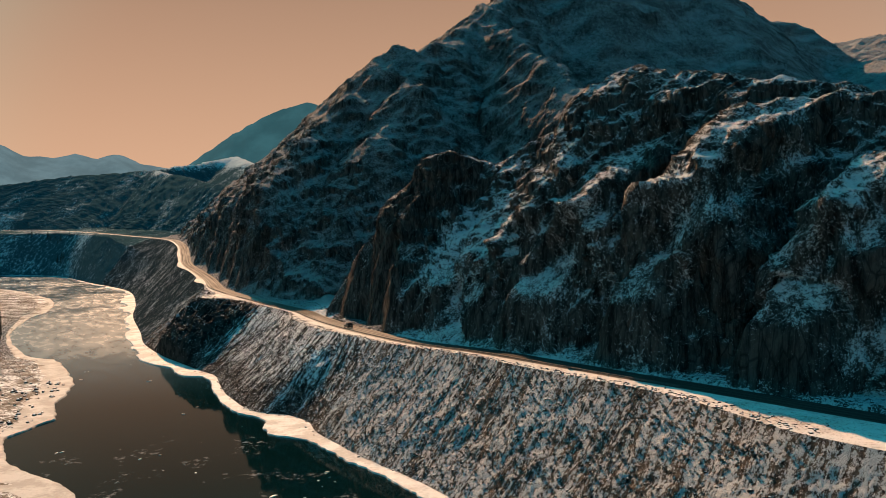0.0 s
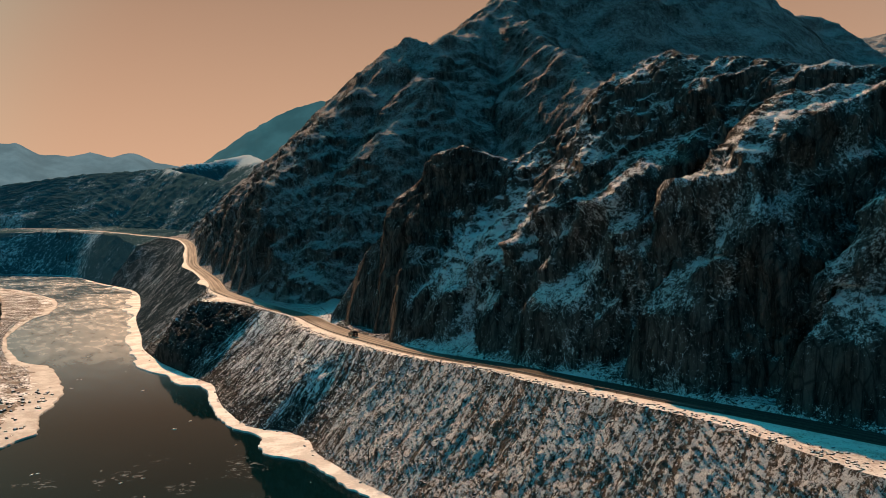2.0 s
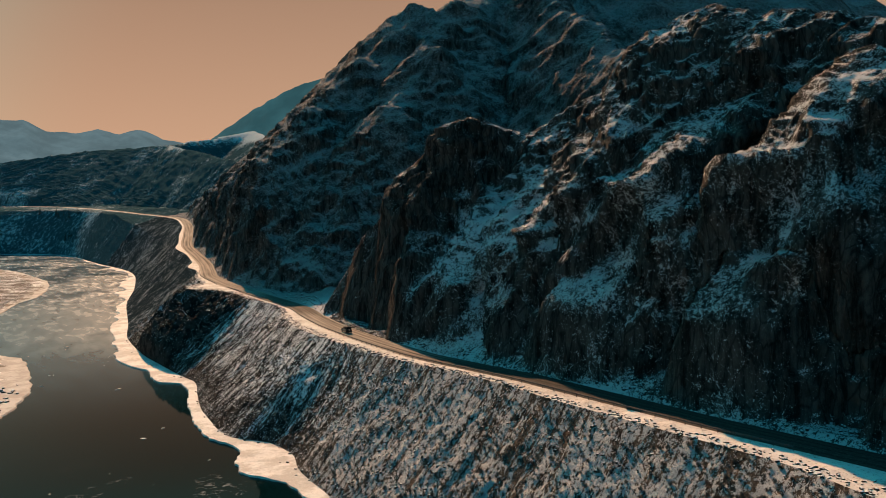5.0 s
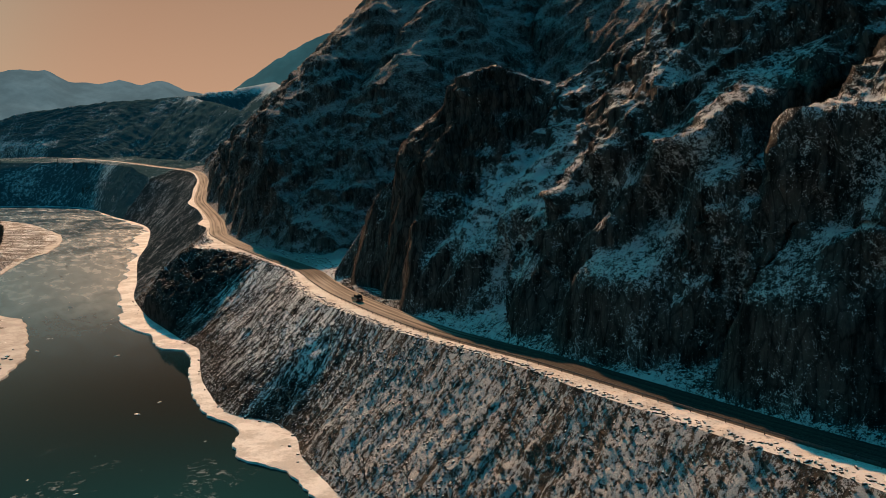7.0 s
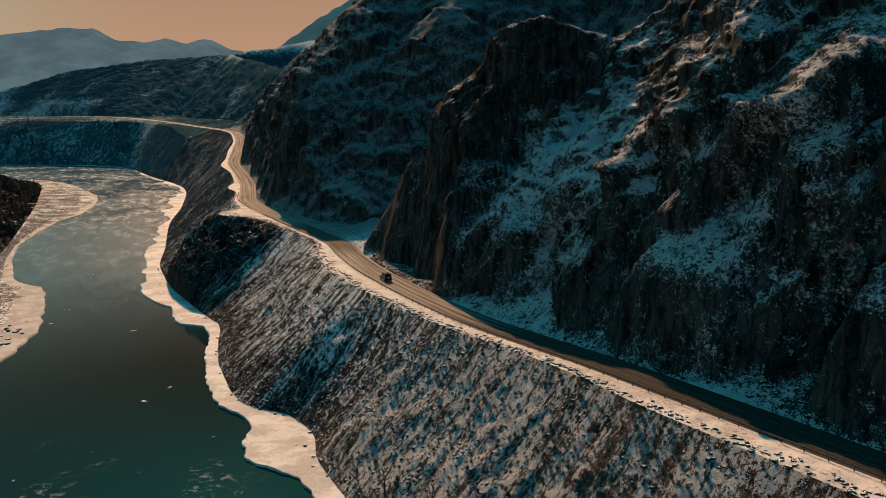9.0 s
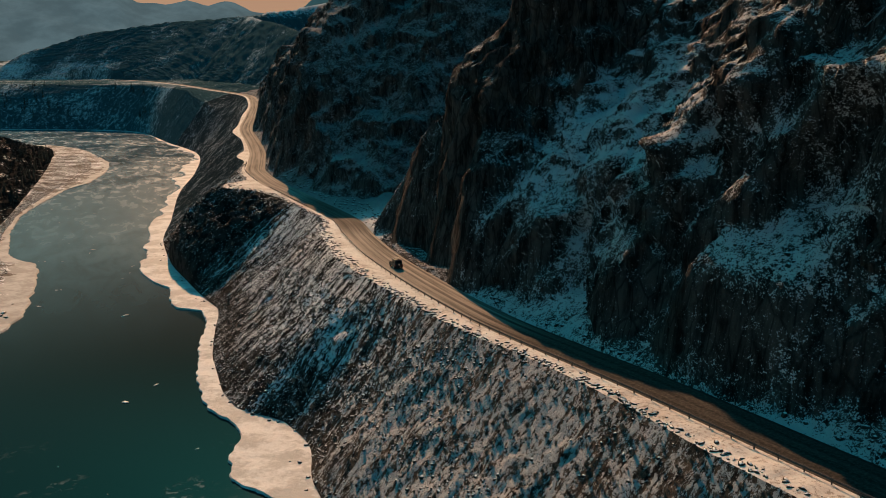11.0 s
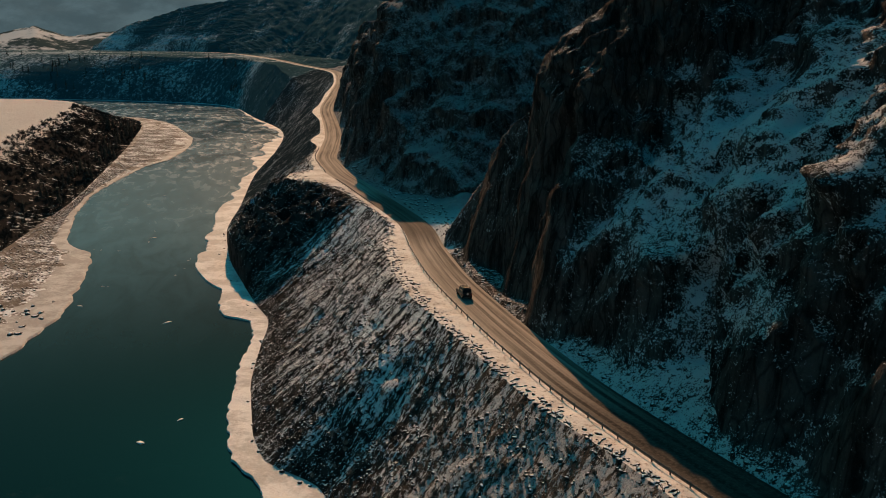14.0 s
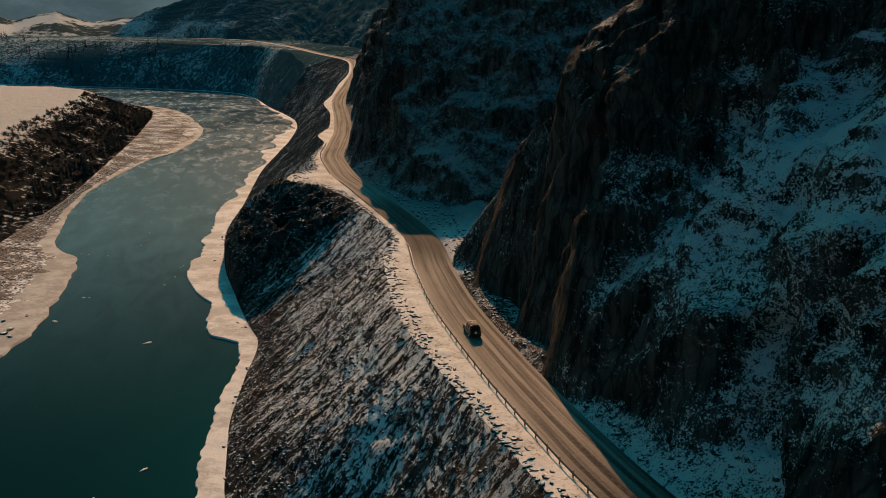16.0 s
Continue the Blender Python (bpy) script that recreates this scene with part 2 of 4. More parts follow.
def mat_road():
    m = Nodes("worn_wet_asphalt_with_snow")
    uv = m.nt.nodes.new("ShaderNodeUVMap").outputs[0]
    across = m.axis("X", uv)
    lane = m.noise(1.0, 4, 0.6, m.where((9.0, 0.012, 1), 0, uv), 0.0)
    patch = m.noise(1.0, 4, 0.6, m.where((2.0, 0.03, 1), 0, uv))
    grit = m.noise(2.5, 4, 0.7)
    edge = m.ramp(m.math("ABSOLUTE", m.math("SUBTRACT", across, 0.5)), 0.36, 0.5, 0.0, 0.30)
    dust = m.ramp(m.math("ADD", m.math("ADD", lane, m.math("MULTIPLY", patch, 0.5)), m.math("ADD", edge, m.math("MULTIPLY", grit, 0.15))), 0.50, 1.0)
    track = m.ramp(m.math("COSINE", m.math("ADD", m.math("MULTIPLY", across, 25.1), m.math("MULTIPLY", patch, 3.0))), 0.0, 0.9)
    # tyre tracks, barer short of s 200 to darken the shadowed stretch
    wear_and_shade = m.ramp(m.axis("Y", uv), 185, 215, 0.95, 0.22)
    dust = m.math("MULTIPLY", dust, m.math("SUBTRACT", 1.0, m.math("MULTIPLY", track, wear_and_shade)))
    # cliff shadow painted in: hardly any dust up to its edge
    dust = m.math("MULTIPLY", dust, m.ramp(m.axis("Y", uv), 175, 212, 0.08, 1.0))
    # shade on the bend put into the colour by thinning the dust
    bend = m.math("MULTIPLY", m.ramp(m.axis("Y", uv), 268, 288), m.ramp(m.axis("Y", uv), 322, 342, 1.0, 0.0))
    dust = m.math("MULTIPLY", dust, m.math("SUBTRACT", 1.0, m.math("MULTIPLY", bend, 0.75)))
    base = m.mix(m.ramp(grit, 0.4, 0.7), (0.020, 0.019, 0.018), (0.060, 0.054, 0.047))
    m.bump(grit, 0.02, 0.5)
    return m.done(m.mix(m.math("MULTIPLY", dust, 0.72), base, (0.52, 0.45, 0.38)), m.math("ADD", 0.80, m.math("MULTIPLY", dust, 0.18)), 0, 0.05)


def mat_gravel():
    m = Nodes("snowy_river_gravel")
    fine, mid = m.noise(0.8, 6, 0.75), m.noise(0.08, 4)
    snow = m.ramp(m.math("ADD", fine, m.math("MULTIPLY", mid, 0.8)), 0.86, 1.02)
    m.bump(fine, 0.5, 0.8)
    return m.done(m.mix(snow, (0.14, 0.115, 0.095), SNOW), 0.9, 0, 0.15)


def mat_terrace():
    m = Nodes("scrubby_snow_field")
    fine, mid = m.noise(0.35, 6, 0.72), m.noise(0.03, 4)
    cover = m.math("ADD", m.math("ADD", m.math("MULTIPLY", fine, 1.1), m.math("MULTIPLY", mid, 0.7)), m.ramp(m.axis("Z"), 12.0, 17.0, 0.0, 0.36))
    snow = m.ramp(cover, 0.985, 1.05)
    m.bump(fine, 1.5, 0.8)
    return m.done(m.mix(snow, (0.026, 0.024, 0.022), (0.62, 0.58, 0.54)), 1.0, 0, 0.0)


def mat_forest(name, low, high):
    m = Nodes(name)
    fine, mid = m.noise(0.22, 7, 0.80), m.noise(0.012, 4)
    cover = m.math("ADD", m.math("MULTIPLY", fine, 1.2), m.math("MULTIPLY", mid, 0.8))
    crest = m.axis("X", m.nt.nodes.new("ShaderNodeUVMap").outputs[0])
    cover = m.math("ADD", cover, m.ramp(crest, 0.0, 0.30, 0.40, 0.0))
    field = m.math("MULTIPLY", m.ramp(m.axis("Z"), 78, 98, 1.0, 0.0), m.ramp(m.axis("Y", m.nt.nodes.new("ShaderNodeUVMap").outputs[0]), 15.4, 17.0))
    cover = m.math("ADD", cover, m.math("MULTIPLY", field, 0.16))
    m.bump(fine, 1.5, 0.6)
    # distance haze is put into both colours: woods lifted to teal, snow bluish
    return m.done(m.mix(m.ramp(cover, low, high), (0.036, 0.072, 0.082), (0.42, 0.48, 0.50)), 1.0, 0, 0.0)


def mat_foothill():
    m = Nodes("snowy_foothill_with_brush")
    broad, fine = m.noise(0.006, 5, 0.6), m.noise(0.035, 5, 0.7)
    dark = m.ramp(m.math("ADD", broad, m.math("MULTIPLY", fine, 0.5)), 0.73, 0.86)
    return m.done(m.mix(dark, (0.62, 0.60, 0.58), (0.05, 0.07, 0.07)), 1.0, 0, 0.0)


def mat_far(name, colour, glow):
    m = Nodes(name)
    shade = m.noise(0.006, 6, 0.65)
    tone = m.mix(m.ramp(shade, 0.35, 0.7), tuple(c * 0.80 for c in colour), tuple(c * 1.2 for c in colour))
    # bluish emission stands in for the haze of distance
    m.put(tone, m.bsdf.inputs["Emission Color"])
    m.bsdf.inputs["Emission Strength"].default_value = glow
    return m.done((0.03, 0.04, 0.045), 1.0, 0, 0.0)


def mat_plain(name, a, b, scale=3.0, rough=0.8, metal=0.0):
    m = Nodes(name)
    n = m.noise(scale, 5, 0.65)
    m.bump(n, 0.03, 0.4)
    return m.done(m.mix(m.ramp(n, 0.35, 0.65), a, b), rough, metal, 0.4)


BRUSH, FOOTHILL = mat_brush(), mat_foothill()
ROCK, SCREE, PACKED, ICE = mat_mountain(), mat_scree(), mat_snow(), mat_ice()
FOREST, WOOD = mat_forest("hazy_wooded_bank_with_snow", 0.98, 1.20), mat_forest("hazy_winter_woodland", 1.05, 1.30)
# the same ice, darkened in its colour for the vignette on the left
VIGNETTED_ICE = mat_ice("vignetted_river_ice", 0.68)
WATER, ASPHALT, GRAVEL, TERRACE = mat_water(), mat_road(), mat_gravel(), mat_terrace()

# ---- noise on arrays ----
PERM = np.random.RandomState(7).permutation(256)
PERM = np.concatenate([PERM, PERM, PERM])
GRAD = np.random.RandomState(8).normal(size=(256, 3))
GRAD /= np.linalg.norm(GRAD, axis=1)[:, None]


def perlin(p):
    """Gradient noise, about -0.7 to 0.7, at points p (n, 3)."""
    i = np.floor(p).astype(np.int64)
    f = p - i
    w = f * f * f * (f * (f * 6 - 15) + 10)
    i &= 255
    total = np.zeros(len(p))
    for dx in (0, 1):
        for dy in (0, 1):
            for dz in (0, 1):
                h = PERM[PERM[PERM[i[:, 0] + dx & 255] + (i[:, 1] + dy & 255)] + (i[:, 2] + dz & 255)]
                g = GRAD[h & 255]
                v = g[:, 0] * (f[:, 0] - dx) + g[:, 1] * (f[:, 1] - dy) + g[:, 2] * (f[:, 2] - dz)
                k = (w[:, 0] if dx else 1 - w[:, 0]) * (w[:, 1] if dy else 1 - w[:, 1]) * (w[:, 2] if dz else 1 - w[:, 2])
                total += k * v
    return total


def fbm(p, octaves=4, gain=0.5):
    total, amp = np.zeros(len(p)), 1.0
    for o in range(octaves):
        total += amp * perlin(p * 2.0 ** o + 17.3 * o)
        amp *= gain
    return total


def ridged(p, octaves=4, gain=0.5):
    total, amp = np.zeros(len(p)), 1.0
    for o in range(octaves):
        total += amp * (0.30 - np.abs(perlin(p * 2.0 ** o + 9.1 * o)) * 1.6)
        amp *= gain
    return total


# ---- plan of the valley: s runs along it, d across it, towards the mountain ----
A = np.array([-0.47, 0.88]) / math.hypot(0.47, 0.88)
B = np.array([A[1], -A[0]])


def curve(rows):
    """A smooth function of s through (s, value) rows."""
    xs, ys = np.array([r[0] for r in rows], float), np.array([r[1] for r in rows], float)
    h, m = np.diff(xs), np.diff(ys) / np.diff(xs)
    t = np.zeros(len(xs))
    t[0], t[-1] = m[0], m[-1]
    for k in range(1, len(xs) - 1):
        if m[k - 1] * m[k] > 0:
            w1, w2 = 2 * h[k] + h[k - 1], h[k] + 2 * h[k - 1]
            t[k] = (w1 + w2) / (w1 / m[k - 1] + w2 / m[k])

    def at(s):
        s = np.clip(np.asarray(s, float), xs[0], xs[-1])
        k = np.clip(np.searchsorted(xs, s) - 1, 0, len(xs) - 2)
        u = (s - xs[k]) / h[k]
        return ((2 * u ** 3 - 3 * u ** 2 + 1) * ys[k] + (u ** 3 - 2 * u ** 2 + u) * h[k] * t[k]
                + (3 * u ** 2 - 2 * u ** 3) * ys[k + 1] + (u ** 3 - u ** 2) * h[k] * t[k + 1])
    return at


ROAD_D = curve([(-200, 182), (53, 124), (82, 115.5), (108, 108.4), (129, 104.6), (153, 100.4), (174, 96.8), (197, 93.6), (225, 91.4), (246, 90.8),
                (270, 92), (293, 94), (317, 92), (343, 88), (367, 84), (392, 83.5), (426, 88), (462, 93.5), (512, 98), (558, 101),
                (641, 115), (737, 131), (813, 137), (932, 123), (1336, 78), (1656, -23), (1894, -235), (2400, -700)])
ROAD_Z = curve([(-200, 20), (53, 23.5), (108, 24.8), (150, 24.8), (200, 23.6), (270, 23.6), (320, 24.2), (367, 26.4), (462, 28),
                (640, 36.5), (813, 45.5), (980, 49), (1100, 51), (1300, 53.5), (1500, 56), (1600, 56.5), (1700, 56), (1800, 53.5), (1900, 50), (2100, 46), (2400, 43)])
ICE_D = curve([(-200, 75), (142, 63), (166, 59.8), (186, 58), (199, 51), (206, 51.5), (216, 54.5), (227, 50.5), (240, 48.8), (260, 50.3), (275, 52), (290, 54.5), (299, 54),
               (306, 47.5), (312, 46.6), (327, 47), (338, 42.5), (352, 39.3), (367, 38.8), (378, 41.5), (388, 41.8), (396, 40), (404, 42.6), (420, 43.5), (446, 42.4), (457, 43.5),
               (482, 48), (494, 51.5), (516, 50.6), (542, 54.2), (595, 57), (628, 60.5), (688, 65.5), (737, 80), (770, 80.6), (824, 72.5), (854, 70.3), (939, 61.3), (999, 58),
               (1068, 42), (1130, 0), (1170, -70), (1215, -180), (1270, -340), (1400, -700)])
BANK_D = curve([(-200, 85), (137, 68), (169, 64), (179, 63.5), (192, 63), (205, 65), (216, 63), (228, 55), (239, 53.5), (255, 53.5), (279, 56), (298, 58.5), (312, 56),
                (332, 53), (365, 49), (400, 48), (451, 53), (538, 61), (634, 76), (764, 88), (906, 70), (1068, 46), (1130, 6), (1170, -62),
                (1215, -170), (1270, -328), (1400, -690)])
LEFT_D = curve([(-200, 10), (171, -3), (212, -16), (232, -16.5), (246, -8), (254, -2), (277, -1), (290, 3), (304, 6), (318, 8), (347, 7.6), (366, 6.5), (378, 4.8), (388, -2),
                (399, -6), (425, -9), (453, -11.8), (489, -12.3), (523, -8.5), (552, -4), (584, 2), (608, 11.5), (632, 15.5), (660, 19), (697, 21), (724, 20.5), (760, 15), (787, 10),
                (842, -1), (874, -12), (914, -34), (960, -120), (1010, -260), (1080, -480), (1400, -900)])
SCRUB_D = curve([(-200, -40), (171, -45), (392, -20), (423, -18), (479, -15), (571, -15), (660, -16), (747, -19), (830, -24), (914, -50), (960, -150), (1010, -300), (1080, -520), (1400, -940)])


SHOULDER = curve([(-200, 24), (60, 20), (80, 14), (95, 10), (117, 8.8), (136, 8.6), (150, 7.5), (172, 6.4), (190, 7.4), (209, 7.8), (225, 8.8), (241, 9.6), (277, 9.2), (300, 5.6),
                  (332, 6), (350, 10), (360, 17), (366, 15), (375, 7.5), (400, 6.5), (430, 5), (452, 9), (478, 5.5), (520, 5), (555, 7.5), (590, 5), (640, 6), (700, 5), (1200, 6), (1600, 9), (1740, 30), (1860, 55), (2400, 70)])


def place(s, d):
    """World x and y of valley coordinates."""
    s, d = np.asarray(s, float), np.asarray(d, float)
    return s * A[0] + d * B[0], s * A[1] + d * B[1]


def ridge_height(x, y, line, slope):
    """Height under a crest that runs through (x, y, z) rows and falls off to both sides."""
    best = np.full(x.shape, -1e9)
    for (x0, y0, z0), (x1, y1, z1) in zip(line[:-1], line[1:]):
        dx, dy = x1 - x0, y1 - y0
        u = np.clip(((x - x0) * dx + (y - y0) * dy) / (dx * dx + dy * dy), 0, 1)
        dist = np.hypot(x - x0 - u * dx, y - y0 - u * dy)
        best = np.maximum(best, z0 + u * (z1 - z0) - slope * (np.sqrt(dist * dist + 36) - 6))
    return best


def sd3(s, e, z):
    """A crest point from s, its distance beyond the road, and its height."""
    x, y = place(s, ROAD_D(s) + e)
    return (float(x), float(y), z)


MAIN = [(-235, 815, 72), (-195, 828, 112), (-146, 728, 124), (-92, 638, 138), (-82, 615, 152), (-55, 548, 156), (-22, 490, 170), (-11, 482, 164), (2, 500, 172), (14, 520, 182), (38, 568, 213), (104, 660, 280),
        (196, 780, 340), (366, 904, 286), (424, 918, 277), (445, 868, 224), (466, 818, 192), (560, 640, 145)]
SPURS = [[(-24, 490, 166), (-48, 450, 132), (-68, 418, 105), (-86, 402, 82), (-97, 392, 55)],
         [(-92, 638, 138), (-132, 590, 90), (-156, 560, 60)],
         [(-10, 482, 159), (-14, 436, 136), (-28, 398, 103), (-42, 374, 68), (-50, 360, 46)],
         [(36, 568, 218), (60, 470, 160), (80, 380, 120), (90, 300, 100)],
         [(-146, 728, 124), (-188, 690, 80), (-204, 670, 60)],
         [(-195, 828, 112), (-235, 790, 68)],
         [(-195, 828, 112), (-235, 905, 100), (-290, 1010, 112), (-350, 1110, 126), (-420, 1230, 140), (-475, 1364, 153)]]
CRAG = [sd3(-120, 60, 78), sd3(60, 58, 84), sd3(92, 56, 88), sd3(120, 56, 93), sd3(140, 55, 98), sd3(156, 54, 105), sd3(170, 53, 109), sd3(186, 50, 102), sd3(203, 46, 93),
        sd3(222, 35, 84), sd3(238, 25, 71), sd3(250, 18, 54), sd3(262, 12.5, 40)]
RIBS = [[sd3(138, 37, 76), sd3(148, 27, 62), sd3(157, 19, 51), sd3(165, 12, 38)],
        [sd3(126, 32, 72), sd3(137, 21, 58), sd3(146, 13, 44)],
        [sd3(106, 40, 74), sd3(114, 26, 58), sd3(122, 14, 40)],
        [sd3(218, 21, 65), sd3(230, 17, 60), sd3(242, 14.5, 54), sd3(254, 12, 44)]]
FAR = [(-240, 972, 109), (-264, 1212, 145), (-364, 1470, 183), (-475, 1364, 153), (-690, 1530, 155), (-905, 1640, 143), (-1050, 1645, 108), (-1115, 1650, 74), (-1165, 1660, 40)]


BUTTRESSES = [(151, 7, 1.0), (117, 6, 1.05), (84, 5, 0.9)]       # s, half width, size


def mountain_z(s, e, x, y):
    """Height of the mountain side at distance e beyond the road's middle."""
    zr = ROAD_Z(s)
    z = ridge_height(x, y, MAIN, 1.0)
    for spur in SPURS:
        z = np.maximum(z, ridge_height(x, y, spur, 1.15))
    z = np.maximum(z, ridge_height(x, y, FAR, 0.74))
    z = np.maximum(z, ridge_height(x, y, CRAG, 1.62))
    for rib in RIBS:
        z = np.maximum(z, ridge_height(x, y, rib, 2.1))
    recess = np.clip((s - 166) / 12, 0, 1) * np.clip((222 - s) / 10, 0, 1) * np.clip((95 - e) / 30, 0, 1)
    z = z - 0.9 * recess * np.clip(z - (zr + 4 + 1.0 * e), 0, None)
    back = np.clip((e - 70) / 120, 0, 1)
    floor = zr + 1.0 + 0.10 * np.clip(e - 8, 0, None) + 0.18 * back * (e - 70)
    far_side = np.clip((1780 - s) / 250, 0, 1)
    floor = np.where(s > 900, zr + 0.5 + far_side * np.minimum(0.06 * np.clip(e - 8, 0, None), 14) - (1 - far_side) * 0.004 * e, floor)
    z = np.maximum(z, floor)
    foot = zr + 0.3 + (2.6 + 2.2 * np.exp(-((s - 232) / 26.0) ** 2)) * np.clip(e - 6.5 - 2.0 * np.sin(s * 0.11) - 1.5 * np.sin(s * 0.31 + 1), 0, None)
    talus = zr + 0.2 + 0.75 * np.clip(e - 4.2, 0, None)
    heap = (4.5 + 2.5 * np.sin(s * 0.07)) * (1 - 0.85 * np.exp(-((s - 236) / 24.0) ** 2))
    foot = np.maximum(foot, np.minimum(talus, zr + heap))
    z = np.minimum(z, foot)
    for at, half, tall in BUTTRESSES:           # rock noses that step up from the road in ledges
        crest = zr + tall * np.interp(e, (4.6, 6.2, 15, 17, 34, 44), (0, 15, 25, 40, 54, 58))
        z = np.maximum(z, crest - 2.6 * np.clip(np.abs(s - at + 0.35 * (e - 6)) - half, 0, None))
    return z


def steps(*spans):
    """Breaks from (start, end, count) spans, joined."""
    rows = [np.linspace(a, b, n, endpoint=False) for a, b, n in spans]
    return np.concatenate(rows + [[spans[-1][1]]])


def sheet(name, x, y, z, material, label, category, uv=None, smooth=True, kind="structure", uv2=None):
    """One object from arrays of a grid (rows, columns)."""
    rows, cols = x.shape
    me = bpy.data.meshes.new(name)
    co = np.stack([x, y, z], -1).reshape(-1, 3).astype(np.float32)
    i = (np.arange(rows - 1)[:, None] * cols + np.arange(cols - 1)[None, :]).ravel()
    quads = np.stack([i, i + 1, i + cols + 1, i + cols], -1).astype(np.int32)
    me.vertices.add(len(co)), me.vertices.foreach_set("co", co.ravel())
    me.loops.add(quads.size), me.loops.foreach_set("vertex_index", quads.ravel())
    me.polygons.add(len(quads)), me.polygons.foreach_set("loop_start", np.arange(0, quads.size, 4, dtype=np.int32))
    me.polygons.foreach_set("use_smooth", np.full(len(quads), smooth))
    if uv is not None:
        layer = me.uv_layers.new(name="UVMap")
        flat = np.stack(uv, -1).reshape(-1, 2)[quads.ravel()].astype(np.float32)
        layer.data.foreach_set("uv", flat.ravel())
    if uv2 is not None:
        layer = me.uv_layers.new(name="Relief")
        flat = np.stack(uv2, -1).reshape(-1, 2)[quads.ravel()].astype(np.float32)
        layer.data.foreach_set("uv", flat.ravel())
    me.update(), me.validate()
    me.materials.append(material)
    return tagged(new(name, me), label, category, "", kind)


def grid_normals(x, y, z):
    p = np.stack([x, y, z], -1)
    n = np.cross(np.gradient(p, axis=1), np.gradient(p, axis=0))
    n /= np.linalg.norm(n, axis=-1, keepdims=True) + 1e-9
    n[n[..., 2] < 0] *= -1
    return n


def soften(a, rows, cols):
    """Running mean over a grid."""
    for axis, n in ((0, rows), (1, cols)):
        total = sum(np.roll(a, k, axis) for k in range(-n, n + 1))
        a = total / (2 * n + 1)
    return a


S = steps((-200, 40, 60), (40, 300, 600), (300, 420, 180), (420, 1000, 300), (1000, 2400, 170))
SG = S[None, :]

# mountain side, from the road's inner edge to the far crest
e_rows = steps((4.0, 9, 10), (9, 62, 250), (62, 260, 140), (260, 1100, 60))
E_ = e_rows[:, None] + 0 * SG
x, y = place(SG, ROAD_D(SG) + E_)
s2 = SG + 0 * E_
z = mountain_z(s2, E_, x, y)
low = np.clip((E_ - 5) / 12, 0, 1)
wide = np.clip((E_ - 60) / 300, 0, 1)
calm = 1 - 0.8 * np.clip((s2 - 800) / 300, 0, 1)
p = np.stack([x, y, z], -1).reshape(-1, 3)
z = z + (low * (1 + 0.6 * wide) * calm * (7 * ridged(p / 62, 3).reshape(z.shape)) + low * wide * calm * 9 * fbm(p / 170, 3).reshape(z.shape)) * np.clip((z - ROAD_Z(SG)) / 15, 0, 1)
nrm = grid_normals(x, y, z)
p = np.stack([x, y, z], -1).reshape(-1, 3)
steep = np.clip((0.80 - nrm[..., 2]) / 0.35, 0.15, 1)
q = p * np.array([1, 1, 0.45])
rel = low * (6.0 * ridged(q / 21, 3, 0.55).reshape(z.shape) + 3.0 * steep * ridged(q / 7.5 + 3.1, 3, 0.6).reshape(z.shape))
ribs = np.stack([(s2 + 0.75 * z) / 27, E_ / 70, z / 90], -1).reshape(-1, 3)
rel += low * np.clip(1.2 - wide * 1.5, 0, 1) * 8.5 * steep * ridged(ribs, 3, 0.5).reshape(z.shape)
ribs = np.stack([(s2 + 0.6 * z) / 10.5 + 4.4, E_ / 40, z / 45], -1).reshape(-1, 3)
rel += low * np.clip(1.2 - wide * 1.5, 0, 1) * 3.2 * steep * ridged(ribs, 2, 0.5).reshape(z.shape)
for tall, deep in ((7.0, 0.9), (2.6, 0.7)):        # ledges in the bedding
    step = z / tall + 9.0 / tall * fbm(p / (3.4 * tall), 3).reshape(z.shape) + 0.5 * s2 / tall / 6
    saw = step - np.floor(step)
    rel += low * np.clip(1.2 - wide * 1.5, 0, 1) * deep * steep * (np.minimum(saw / 0.75, (1 - saw) / 0.25) - 0.5)
rel += low * (0.60 * fbm(p / 1.9, 2) + 0.9 * ridged(q / 3.4 + 7.7, 2)).reshape(z.shape)
tip = np.clip((s2 - 222) / 20, 0, 1) * np.clip((300 - s2) / 20, 0, 1) * np.clip((60 - E_) / 20, 0, 1)
rel = rel * (1 - 0.5 * tip)
x, y, z = x + nrm[..., 0] * rel, y + nrm[..., 1] * rel, z + nrm[..., 2] * rel * 0.7
lie = soften(grid_normals(x, y, z)[..., 2], 1, 1)
LIE = lie
bulge = (rel - soften(rel, 14, 12)) / 4
z[0] = ROAD_Z(S) - 0.05
MOUNTAIN_ARRAYS = (x, y, z)
near = int(np.searchsorted(S, 870))
sheet("mountain", x[:, :near + 1], y[:, :near + 1], z[:, :near + 1], ROCK, "dark craggy mountainside dusted with snow above the road", "mountain",
      uv=(E_[:, :near + 1] / 100, s2[:, :near + 1] / 100), uv2=(lie[:, :near + 1], bulge[:, :near + 1]))
under = np.clip((ridge_height(x, y, FAR, 0.0) - z) / 100, 0, 1)
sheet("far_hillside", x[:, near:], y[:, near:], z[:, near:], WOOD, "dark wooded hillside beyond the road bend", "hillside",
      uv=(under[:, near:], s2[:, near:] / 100))

